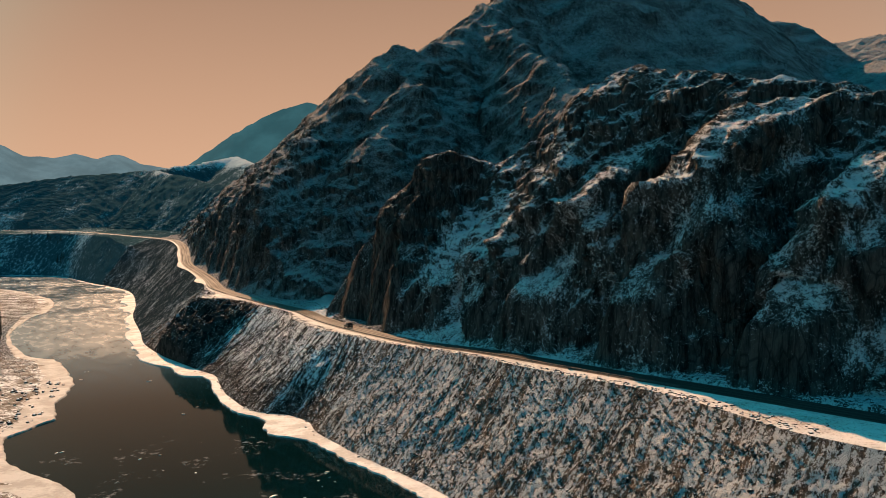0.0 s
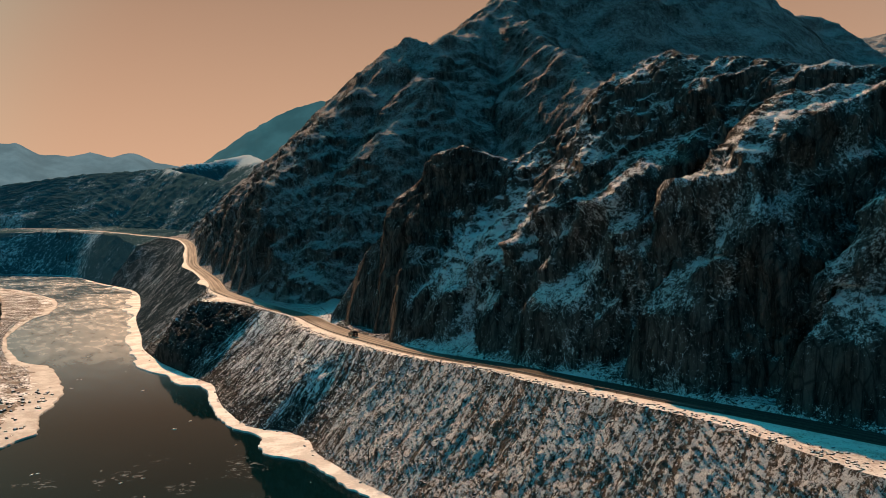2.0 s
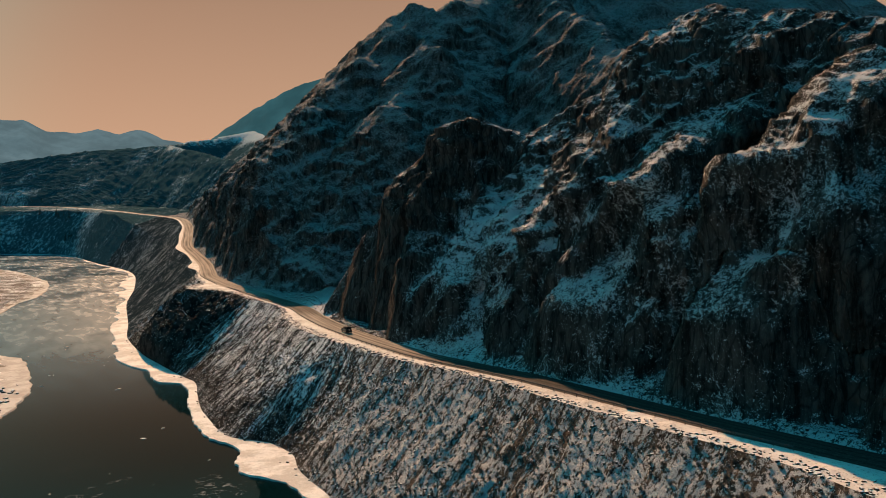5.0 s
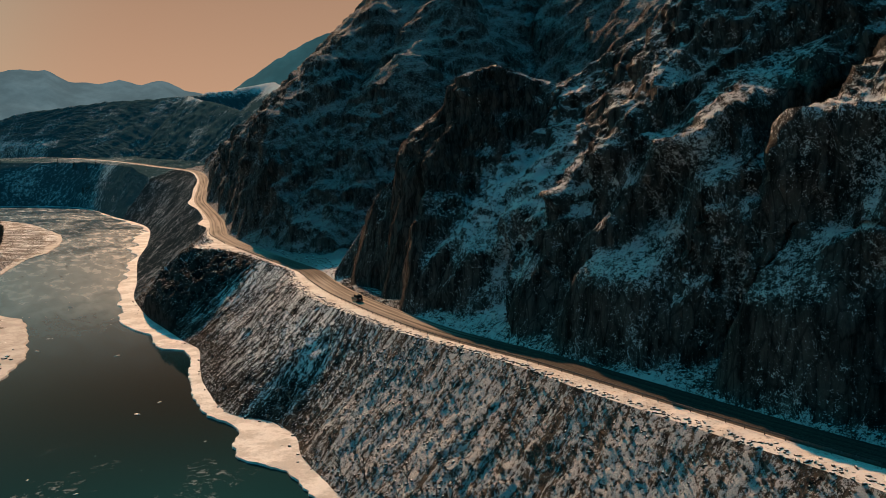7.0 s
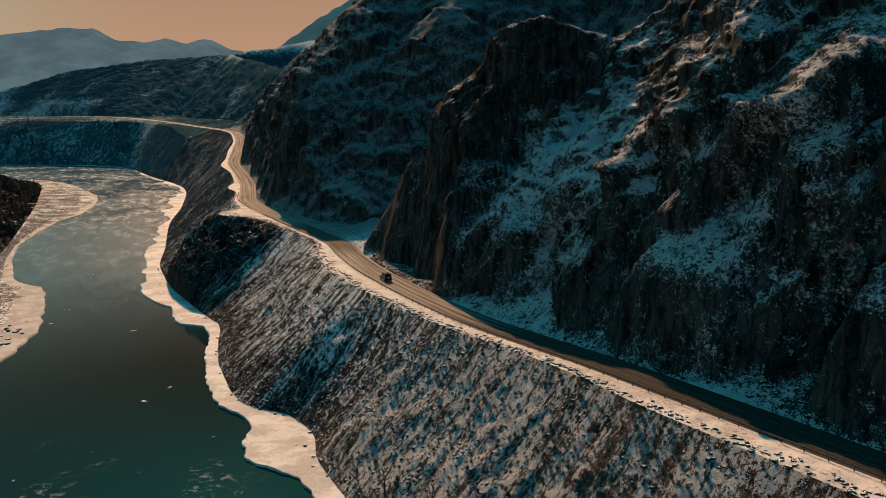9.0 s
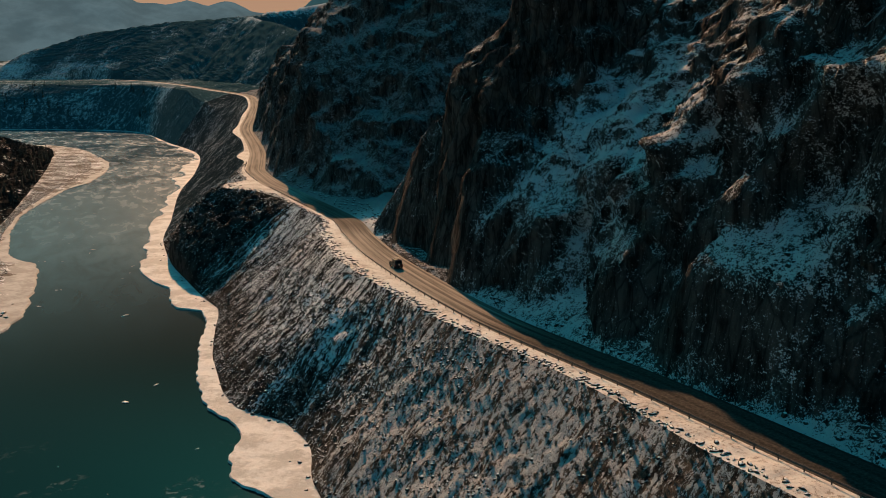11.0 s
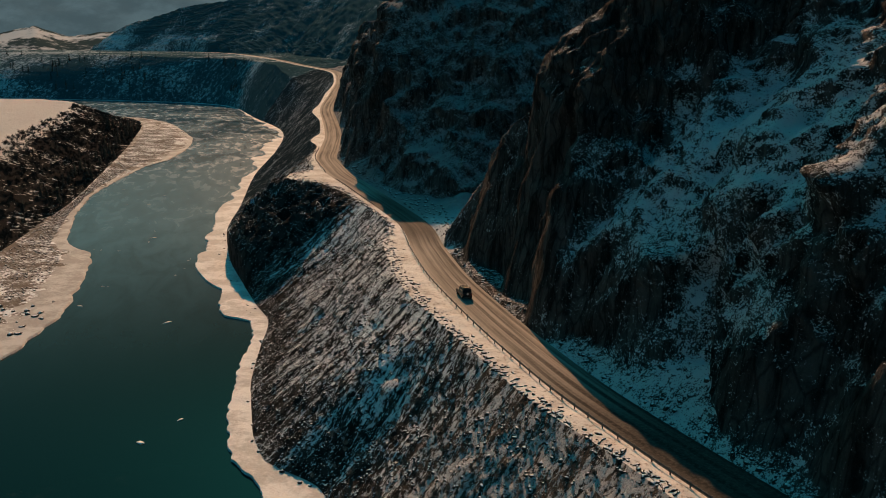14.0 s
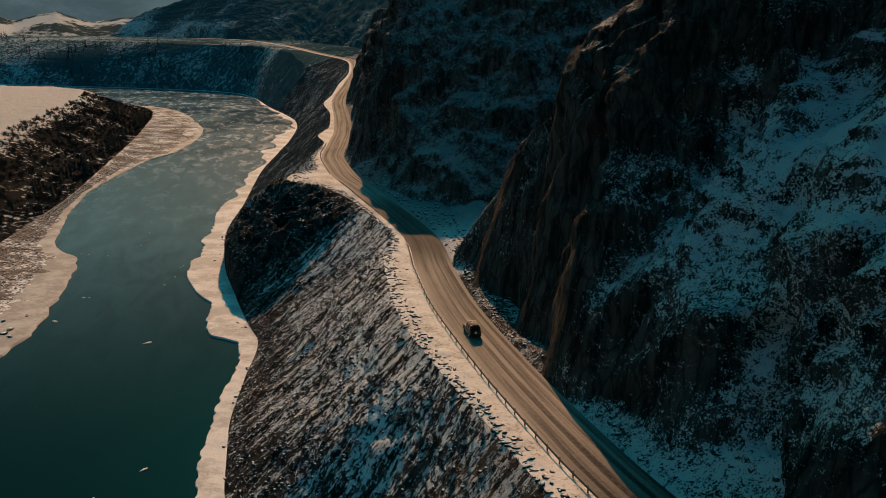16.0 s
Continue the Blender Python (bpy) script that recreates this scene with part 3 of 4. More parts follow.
# embankment, from the ice up to the road's shoulder
f_rows = steps((0, 1, 96))
F = f_rows[:, None] + 0 * SG
bank, top = BANK_D(SG), ROAD_D(SG) - SHOULDER(SG)
d = bank + F * (top - bank)
x, y = place(SG, d)
zr = ROAD_Z(SG)
shape = 0.85 * F + 0.15 * F * F
bluff = np.clip((SG - 720) / 230, 0, 1)
shape = shape * (1 - bluff) + bluff * np.minimum(1, F / 0.55) ** 0.9
cliffy = np.exp(-((SG - 350) / 24.0) ** 4)
shape = shape * (1 - cliffy) + cliffy * np.minimum(1, 0.74 * F ** 0.24 + 0.26 * F)
z = 0.5 + shape * (zr - 0.55)
p = np.stack([x, y, z], -1).reshape(-1, 3)
mask = np.sin(np.clip(F, 0, 1) * math.pi) ** 0.5
gully = fbm(np.stack([(SG / 9 + 0.6 * F).repeat(1, 0) + 0 * F, 0.25 * F + 0 * SG, 0 * F], -1).reshape(-1, 3), 3).reshape(F.shape)
z = z + mask * (0.8 * gully + 1.6 * fbm(p / 17, 3).reshape(F.shape) + 0.75 * fbm(p / 3.1, 3).reshape(F.shape) + 0.4 * ridged(p / 1.5, 2).reshape(F.shape) + cliffy * 5.5 * ridged(p / 8, 3).reshape(F.shape))
BANK_ARRAYS = (x, y, z)
mid_ = int(np.searchsorted(S, 402))
sheet("wooded_bank", x[:, mid_:near + 1], y[:, mid_:near + 1], z[:, mid_:near + 1], BRUSH, "dark brushy bank with streaks of snow below the road", "river bank")
sheet("embankment", x[:, :mid_ + 1], y[:, :mid_ + 1], z[:, :mid_ + 1], SCREE, "steep scree embankment with thin snow and scrub between road and river", "embankment",
      uv=(F[:, :mid_ + 1], (SG + 0 * F)[:, :mid_ + 1] / 100))
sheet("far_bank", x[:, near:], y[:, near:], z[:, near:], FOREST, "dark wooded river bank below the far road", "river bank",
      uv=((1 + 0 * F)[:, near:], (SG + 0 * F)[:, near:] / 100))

# snow shoulder between embankment and road
F = steps((0, 1, 12))[:, None] + 0 * SG
d = top + F * (ROAD_D(SG) - 3.35 - top)
x, y = place(SG, d)
p = np.stack([x, y, 0 * x], -1).reshape(-1, 3)
z = zr - 0.05 + 0.30 * np.sin(F * math.pi) * (0.5 + fbm(p / 3.0, 3).reshape(F.shape))
SHOULDER_ARRAYS = (x, y, z)
sheet("road_shoulder", x, y, z, PACKED, "snow-covered gravel shoulder along the road", "shoulder")

# road
F = steps((0, 1, 8))[:, None] + 0 * SG
d = ROAD_D(SG) - 3.35 + F * 7.6
x, y = place(SG, d)
z = zr + 0.06 - 0.10 * (2 * F - 1) ** 2 + 0 * F
sheet("road", x, y, z, ASPHALT, "two-lane asphalt road with packed snow between tyre tracks", "road", uv=(F, SG + 0 * F))

# river ice along the embankment, with a broken outer edge
F = steps((0, 0.02, 2), (0.02, 1, 14))[:, None] + 0 * SG
tame = 1 - 0.75 * np.clip((SG - 400) / 100, 0, 1)
edge = ICE_D(SG) + tame * 0.9 * ridged(np.stack([S / 5.5, 0 * S + 1, 0 * S], -1), 3)[None, :] + tame * 0.9 * fbm(np.stack([S / 4.0, 0 * S, 0 * S], -1), 5)[None, :] + 0.7 * fbm(np.stack([S / 13.0, 0 * S + 3, 0 * S], -1), 2)[None, :]
slim = np.clip((S - 430) / 60, 0, 1) * (1 - np.clip(0.50 + 1.3 * fbm(np.stack([S / 30.0, 0 * S + 8, 0 * S], -1), 2), 0.15, 1.1))
edge = edge + slim[None, :] * (BANK_D(SG) - edge)
d = edge + F * (BANK_D(SG) + 2.0 - edge)
x, y = place(SG, d)
p = np.stack([x, y, 0 * x], -1).reshape(-1, 3)
z = np.where(F <= 0.0, -0.4, 0.42 + 0.22 * fbm(p / 5, 3).reshape(F.shape) + 0.5 * np.clip(F - 0.8, 0, 1))
ICE_ARRAYS = (x, y, z)
sheet("shore_ice", x, y, z, ICE, "shelf of snow-covered river ice with a broken edge", "ice")

# left bank: ice rim, gravel bar, scrub slope and terrace
F = steps((0, 0.03, 2), (0.03, 1, 26))[:, None] + 0 * SG
edge = LEFT_D(SG) + 1.4 * fbm(np.stack([S / 7.0, 0 * S + 5, 0 * S], -1), 4)[None, :]
d = edge + F * (SCRUB_D(SG) - edge)
x, y = place(SG, d)
p = np.stack([x, y, 0 * x], -1).reshape(-1, 3)
z = np.where(F <= 0, -0.4, 0.30 + 1.6 * F * F + 0.35 * F * fbm(p / 6, 3).reshape(F.shape))
BAR_ARRAYS = (x, y, z)
sheet("gravel_bar", x, y, z, GRAVEL, "gravel bar with snow and a rim of shore ice", "river bank")
F = steps((0, 0.15, 40), (0.15, 1, 40))[:, None] + 0 * SG
d = SCRUB_D(SG) - F * (420 + 0 * SG)
x, y = place(SG, d)
p = np.stack([x, y, 0 * x], -1).reshape(-1, 3)
rise = np.clip(F / 0.138, 0, 1)
z = 1.9 + 15 * (3 * rise ** 2 - 2 * rise ** 3) + rise * (1.8 * fbm(p / 40, 3).reshape(F.shape) + 0.7 * fbm(p / 7, 3).reshape(F.shape))
TERRACE_ARRAYS = (x, y, z)
sheet("river_terrace", x, y, z, TERRACE, "snowy river terrace with a dark scrub slope", "terrace")

# ice rim of the left shore
F = steps((0, 0.05, 2), (0.05, 1, 8))[:, None] + 0 * SG
rim = 7 + 3 * np.sin(SG * 0.021) + 16 * np.exp(-((SG - 330) / 60.0) ** 2) + 20 * np.exp(-((SG - 215) / 40.0) ** 2)
rim = rim * (1 - np.clip((SG - 330) / 60, 0, 1) * (1 - np.clip(0.55 + 1.3 * fbm(np.stack([S / 22.0, 0 * S + 6, 0 * S], -1), 3), 0.12, 1.3)[None, :]))
d = edge + 1.2 - F * rim
x, y = place(SG, d)
p = np.stack([x, y, 0 * x], -1).reshape(-1, 3)
z = np.where(F <= 0, -0.35, 0.42 + 0.12 * fbm(p / 5, 3).reshape(F.shape) - 0.35 * np.clip((F - 0.8) / 0.2, 0, 1))
sheet("left_shore_ice", x, y, z, VIGNETTED_ICE, "pale rim of river ice along the gravel bar", "ice")

# water and the valley floor that reaches the horizon
x, y = place(SG, steps((-1500, 140, 40))[:, None] + 0 * SG)
sheet("river", x, y, 0 * x, WATER, "cold teal river with drifting slush ice", "water",
      uv=((steps((-1500, 140, 40))[:, None] + 0 * SG) / 100, (SG + 0 * x) / 100))
g = np.linspace(-4800, 4800, 60)
x, y = np.meshgrid(g, g)
sheet("ground", x, y, -4 + 0 * x, GRAVEL, "snowy valley floor", "ground")


# far ranges; haze on the range and the peak is painted as a glow
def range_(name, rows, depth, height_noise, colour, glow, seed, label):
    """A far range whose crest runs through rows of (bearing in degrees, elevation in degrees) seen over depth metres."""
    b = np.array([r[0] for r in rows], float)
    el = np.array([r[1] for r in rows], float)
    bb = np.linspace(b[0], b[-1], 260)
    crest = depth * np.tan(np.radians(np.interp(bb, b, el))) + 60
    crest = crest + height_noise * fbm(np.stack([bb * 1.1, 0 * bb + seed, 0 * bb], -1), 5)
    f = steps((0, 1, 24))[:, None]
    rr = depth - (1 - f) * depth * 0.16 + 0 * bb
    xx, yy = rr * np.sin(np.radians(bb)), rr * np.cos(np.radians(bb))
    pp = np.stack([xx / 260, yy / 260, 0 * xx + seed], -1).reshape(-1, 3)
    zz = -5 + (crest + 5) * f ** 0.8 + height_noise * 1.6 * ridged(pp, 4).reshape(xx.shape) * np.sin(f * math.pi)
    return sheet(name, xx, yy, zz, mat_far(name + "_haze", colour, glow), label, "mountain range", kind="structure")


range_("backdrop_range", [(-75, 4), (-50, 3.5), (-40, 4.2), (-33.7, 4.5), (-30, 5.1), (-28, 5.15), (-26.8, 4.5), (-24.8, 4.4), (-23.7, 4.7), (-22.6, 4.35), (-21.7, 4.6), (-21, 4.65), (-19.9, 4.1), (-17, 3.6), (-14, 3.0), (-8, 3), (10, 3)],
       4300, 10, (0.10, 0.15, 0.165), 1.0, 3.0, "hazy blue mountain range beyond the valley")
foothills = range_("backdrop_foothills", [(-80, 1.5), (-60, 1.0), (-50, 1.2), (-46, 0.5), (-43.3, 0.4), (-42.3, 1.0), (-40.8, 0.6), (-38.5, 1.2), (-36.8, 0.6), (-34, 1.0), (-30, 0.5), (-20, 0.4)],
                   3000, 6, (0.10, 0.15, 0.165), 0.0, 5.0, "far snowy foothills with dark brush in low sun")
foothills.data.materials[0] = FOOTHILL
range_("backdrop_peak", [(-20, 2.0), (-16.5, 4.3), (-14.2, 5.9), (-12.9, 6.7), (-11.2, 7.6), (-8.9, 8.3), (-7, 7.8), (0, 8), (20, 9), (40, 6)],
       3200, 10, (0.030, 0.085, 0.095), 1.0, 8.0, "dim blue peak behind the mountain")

# ---- small materials ----
STONE = Nodes("dark_stone_with_snow_cap")
_g = STONE.noise(2.2, 4, 0.7)
_cap = STONE.ramp(STONE.math("ADD", STONE.up(), STONE.math("MULTIPLY", _g, 0.8)), 1.05, 1.3)
STONE = STONE.done(STONE.mix(_cap, STONE.mix(STONE.ramp(_g, 0.35, 0.65), (0.018, 0.016, 0.015), (0.075, 0.060, 0.050)), SNOW), 0.9, 0, 0.2)
TWIG = mat_plain("dry_frosted_twigs", (0.075, 0.058, 0.046), (0.26, 0.21, 0.17), 0.7, 0.95)
NEEDLE = mat_plain("dark_conifer_needles", (0.010, 0.016, 0.013), (0.030, 0.040, 0.030), 0.8, 0.95)
BARK = mat_plain("dark_bark", (0.030, 0.024, 0.020), (0.08, 0.062, 0.05), 4.0, 0.95)
STEEL = mat_plain("dull_galvanised_steel", (0.045, 0.045, 0.045), (0.085, 0.082, 0.080), 2.0, 0.55, 0.5)
PAINT = mat_plain("dark_green_black_car_paint", (0.010, 0.013, 0.012), (0.018, 0.021, 0.019), 1.0, 0.28)
GLASS = mat_plain("dark_car_glass", (0.012, 0.015, 0.017), (0.016, 0.019, 0.020), 1.0, 0.06)
RUBBER = mat_plain("black_rubber", (0.012, 0.012, 0.012), (0.028, 0.026, 0.024), 6.0, 0.85)
CHROME = mat_plain("pale_metal", (0.50, 0.50, 0.49), (0.62, 0.61, 0.60), 3.0, 0.35, 0.8)
RACK = mat_plain("grey_rack_metal", (0.16, 0.16, 0.155), (0.26, 0.25, 0.24), 3.0, 0.5, 0.4)
RED = mat_plain("red_lamp_plastic", (0.25, 0.012, 0.010), (0.30, 0.02, 0.015), 3.0, 0.3)
PALE = mat_plain("pale_lamp_plastic", (0.55, 0.52, 0.46), (0.65, 0.62, 0.55), 3.0, 0.3)

rng = np.random.RandomState(21)


def mesh_of(name, verts, faces, material, smooth=False):
    me = bpy.data.meshes.new(name)
    me.from_pydata(verts, [], faces)
    me.materials.append(material)
    if smooth:
        me.polygons.foreach_set("use_smooth", np.full(len(me.polygons), True))
    me.update()
    return me


def scatter(name, templates, where, size, turn, material, label, category, squash=None):
    """One object of many small pieces: each a turned and sized copy of one of the templates (verts, triangles)."""
    vs, fs, base = [], [], 0
    pick = rng.randint(len(templates), size=len(where))
    for k, (tv, tf) in enumerate(templates):
        i = np.nonzero(pick == k)[0]
        if not len(i):
            continue
        c, s_ = np.cos(turn[i]), np.sin(turn[i])
        v = tv[None] * size[i][:, None, None]
        if squash is not None:
            v = v * np.stack([squash[i], np.ones(len(i)), np.ones(len(i))], -1)[:, None, :]
        w = np.empty_like(v)
        w[..., 0] = v[..., 0] * c[:, None] - v[..., 1] * s_[:, None]
        w[..., 1] = v[..., 0] * s_[:, None] + v[..., 1] * c[:, None]
        w[..., 2] = v[..., 2]
        w += where[i][:, None, :]
        vs.append(w.reshape(-1, 3))
        fs.append((tf[None] + (base + np.arange(len(i)) * len(tv))[:, None, None]).reshape(-1, 3))
        base += len(i) * len(tv)
    co, tri = np.concatenate(vs).astype(np.float32), np.concatenate(fs).astype(np.int32)
    me = bpy.data.meshes.new(name)
    me.vertices.add(len(co)), me.vertices.foreach_set("co", co.ravel())
    me.loops.add(tri.size), me.loops.foreach_set("vertex_index", tri.ravel())
    me.polygons.add(len(tri)), me.polygons.foreach_set("loop_start", np.arange(0, tri.size, 3, dtype=np.int32))
    me.update(), me.validate()
    me.materials.append(material)
    return tagged(new(name, me), label, category, "", "stuff")


def lump(seed, flat=0.7, level=1):
    """An angular stone: verts and triangles."""
    r = np.random.RandomState(seed)
    bm = bmesh.new()
    bmesh.ops.create_icosphere(bm, subdivisions=level, radius=0.5)
    v = np.array([q.co for q in bm.verts])
    f = np.array([[q.index for q in t.verts] for t in bm.faces])
    bm.free()
    v = v * (1 + 0.28 * r.normal(size=(len(v), 1)).clip(-1.5, 1.5)) * np.array([1.0, 0.75, flat])
    return v, f


def bush(seed, blades=66, spread=0.75):
    """A dry shrub: thin blades fanning out of one foot."""
    r = np.random.RandomState(seed)
    v, f = [], []
    for k in range(blades):
        az, lean = r.uniform(0, 6.283), r.uniform(0.05, 1.25) * spread
        ln = r.uniform(0.55, 1.0)
        tip = np.array([math.cos(az) * math.sin(lean), math.sin(az) * math.sin(lean), math.cos(lean)]) * ln
        root = np.array([r.normal() * 0.12, r.normal() * 0.12, -0.05])
        side = np.cross(tip, r.normal(size=3))
        side = side / (np.linalg.norm(side) + 1e-6) * r.uniform(0.014, 0.034)
        n = len(v)
        midp = root + (tip - root) * 0.6
        v += [root, midp + side, tip, midp - side]
        f += [[n, n + 1, n + 3], [n + 3, n + 1, n + 2]]
    return np.array(v), np.array(f)


class Grid:
    """Heights of one sheet, to set things on."""

    def __init__(self, x, y, z):
        self.p = np.stack([x, y, z], -1)

    def at(self, row, s):
        j = np.interp(s, S, np.arange(len(S)))
        i0, j0 = np.floor(row).astype(int), np.floor(j).astype(int)
        i0, j0 = np.clip(i0, 0, self.p.shape[0] - 2), np.clip(j0, 0, self.p.shape[1] - 2)
        u, v = (row - i0)[:, None], (j - j0)[:, None]
        return (self.p[i0, j0] * (1 - u) * (1 - v) + self.p[i0 + 1, j0] * u * (1 - v)
                + self.p[i0, j0 + 1] * (1 - u) * v + self.p[i0 + 1, j0 + 1] * u * v)


GRID_MOUNTAIN, GRID_BANK, GRID_SHOULDER = Grid(*MOUNTAIN_ARRAYS), Grid(*BANK_ARRAYS), Grid(*SHOULDER_ARRAYS)
GRID_ICE, GRID_BAR, GRID_TERRACE = Grid(*ICE_ARRAYS), Grid(*BAR_ARRAYS), Grid(*TERRACE_ARRAYS)
LUMPS = [lump(k) for k in range(6)]
FLATS = [lump(40 + k, 0.12) for k in range(4)]
BUSHES = [bush(60 + k) for k in range(5)]

# ---- loose stones, shrubs and ice ----
n = 26000
s_, r_ = rng.uniform(60, 420, n), rng.uniform(1, 94, n)
w = fbm(np.stack([s_ / 22, r_ / 40, 0 * s_], -1), 3) + 0.35 * np.clip((s_ - 170) / 60, -1, 1) - 0.25 * (r_ / 94)
keep = w > rng.uniform(-0.6, 0.5, n)
s_, r_ = s_[keep], r_[keep]
n = len(s_)
scatter("scree_stones", LUMPS, GRID_BANK.at(r_, s_), 0.18 + 0.60 * rng.power(0.45, n) ** 2, rng.uniform(0, 6.28, n), STONE,
        "dark broken stones with snow caps on the embankment", "stones", rng.uniform(0.8, 1.5, n))

n = 5600
s_, r_ = 60 + 190 * rng.beta(1.2, 2.0, n), rng.uniform(2, 94, n)
keep = fbm(np.stack([s_ / 14, r_ / 22, 0 * s_ + 4], -1), 3) > rng.uniform(-0.55, 0.25, n)
s_, r_ = s_[keep], r_[keep]
n = len(s_)
scatter("scrub", BUSHES, GRID_BANK.at(r_, s_) - np.array([0, 0, 0.05]), 0.3 + 0.8 * rng.power(0.6, n) ** 2, rng.uniform(0, 6.28, n), TWIG,
        "dry leafless scrub on the embankment", "scrub")
n = 420
s_, r_ = rng.uniform(200, 420, n), rng.uniform(2, 94, n)
scatter("sparse_scrub", BUSHES, GRID_BANK.at(r_, s_) - np.array([0, 0, 0.05]), rng.uniform(0.5, 1.4, n), rng.uniform(0, 6.28, n), TWIG,
        "thin dry scrub on the scree below the road", "scrub")

# rubble along the outer edge of the shoulder
n = 1500
s_ = rng.uniform(60, 420, n)
r_ = np.clip(rng.normal(2.2, 1.6, n), 0.1, 9.5)
scatter("shoulder_rubble", LUMPS, GRID_SHOULDER.at(r_, s_), rng.uniform(0.18, 0.75, n), rng.uniform(0, 6.28, n), STONE,
        "clods and stones ploughed up along the snowy shoulder", "rubble", rng.uniform(1, 2, n))
# spoil at the foot of the cliff
n = 1500
s_ = rng.uniform(60, 470, n)
r_ = np.clip(np.abs(rng.normal(0, 8, n)) + 1, 1, 34)
keep = LIE[r_.astype(int), np.searchsorted(S, s_)] > 0.74
s_, r_ = s_[keep], r_[keep]
n = len(s_)
scatter("fallen_rocks", LUMPS, GRID_MOUNTAIN.at(r_, s_), rng.uniform(0.2, 1.0, n), rng.uniform(0, 6.28, n), STONE,
        "fallen rocks at the foot of the cliff", "rocks", rng.uniform(0.8, 1.5, n))
n = 70
s_ = rng.uniform(120, 420, n)
scatter("boulders_on_ice", LUMPS, GRID_ICE.at(rng.uniform(9, 15, n), s_), rng.uniform(0.3, 1.1, n), rng.uniform(0, 6.28, n), STONE,
        "dark stones lying on the shore ice", "stones")

# drifting floes
n = 150
s_ = np.concatenate([rng.uniform(140, 215, 40), rng.uniform(215, 320, 12), rng.uniform(320, 700, 98)])
lo_, hi_ = LEFT_D(s_) + 3, ICE_D(s_) - 1.5
d_ = lo_ + (hi_ - lo_) * rng.uniform(0, 1, n)
keep = fbm(np.stack([s_ / 30, d_ / 14, 0 * s_ + 9], -1), 3) > 0.02
x_, y_ = place(s_[keep], d_[keep])
n = len(x_)
scatter("ice_floes", FLATS, np.stack([x_, y_, 0 * x_ + 0.02], -1), 0.4 + 1.4 * rng.power(0.5, n) ** 2, rng.uniform(0, 6.28, n), ICE,
        "small floes of ice drifting on the river", "ice floes", rng.uniform(1, 2.2, n))
# cobbles and dark boulders on the far gravel bar
n = 5200
s_ = rng.uniform(330, 790, n)
scatter("bar_cobbles", LUMPS, GRID_BAR.at(rng.uniform(9, 26, n), s_), rng.uniform(0.2, 0.85, n), rng.uniform(0, 6.28, n), STONE,
        "cobbles with snow on the gravel bar", "cobbles", rng.uniform(0.8, 1.5, n))
n = 150
s_ = rng.uniform(205, 330, n)
scatter("shore_boulders", LUMPS, GRID_BAR.at(rng.uniform(3, 20, n), s_), rng.uniform(0.5, 2.2, n), rng.uniform(0, 6.28, n), STONE,
        "dark boulders on the icy shore", "boulders")

# scrub on the terrace slope
n = 3900
s_, r_ = rng.uniform(300, 860, n), rng.uniform(0, 33, n)
keep = fbm(np.stack([s_ / 30, r_ / 9, 0 * s_ + 2], -1), 3) > rng.uniform(-0.7, 0.2, n)
s_, r_ = s_[keep], r_[keep]
n = len(s_)
DARKBUSH = mat_plain("dark_scrub", (0.009, 0.010, 0.009), (0.026, 0.023, 0.020), 0.4, 0.95)
scatter("terrace_scrub", [bush(90 + k, 34, 0.95) for k in range(4)], GRID_TERRACE.at(r_, s_) - np.array([0, 0, 0.1]), rng.uniform(1.2, 3.2, n),
        rng.uniform(0, 6.28, n), DARKBUSH, "dark scrub on the terrace slope", "scrub")


# ---- helpers for things with parts ----
def part(name, me, parent, label="", at=None):
    ob = new(name, me)
    ob.parent = parent
    if at is not None:
        ob.matrix_basis = at
    return tagged(ob, label) if label else ob


def box_mesh(name, size, material, bevel=0.0, at=(0, 0, 0), taper=None):
    bm = bmesh.new()
    bmesh.ops.create_cube(bm, size=1.0)
    for v in bm.verts:
        v.co = Vector((v.co.x * size[0], v.co.y * size[1], v.co.z * size[2]))
        if taper and v.co.z > 0:
            v.co.x *= taper[0]
            v.co.y *= taper[1]
        v.co += Vector(at)
    if bevel:
        bmesh.ops.bevel(bm, geom=bm.edges[:], offset=bevel, segments=2, affect="EDGES")
    me = bpy.data.meshes.new(name)
    bm.to_mesh(me), bm.free()
    me.materials.append(material)
    return me


def rod_mesh(name, radius, length, material, sides=12, bevel=0.0):
    """A disc or rod along x."""
    bm = bmesh.new()
    bmesh.ops.create_cone(bm, cap_ends=True, segments=sides, radius1=radius, radius2=radius, depth=length)
    bmesh.ops.rotate(bm, verts=bm.verts, matrix=Matrix.Rotation(radians(90), 3, "Y"))
    if bevel:
        bmesh.ops.bevel(bm, geom=[e for e in bm.edges if len(e.link_faces) == 2 and e.calc_face_angle(0) > 1.0], offset=bevel, segments=2, affect="EDGES")
    me = bpy.data.meshes.new(name)
    bm.to_mesh(me), bm.free()
    me.materials.append(material)
    return me


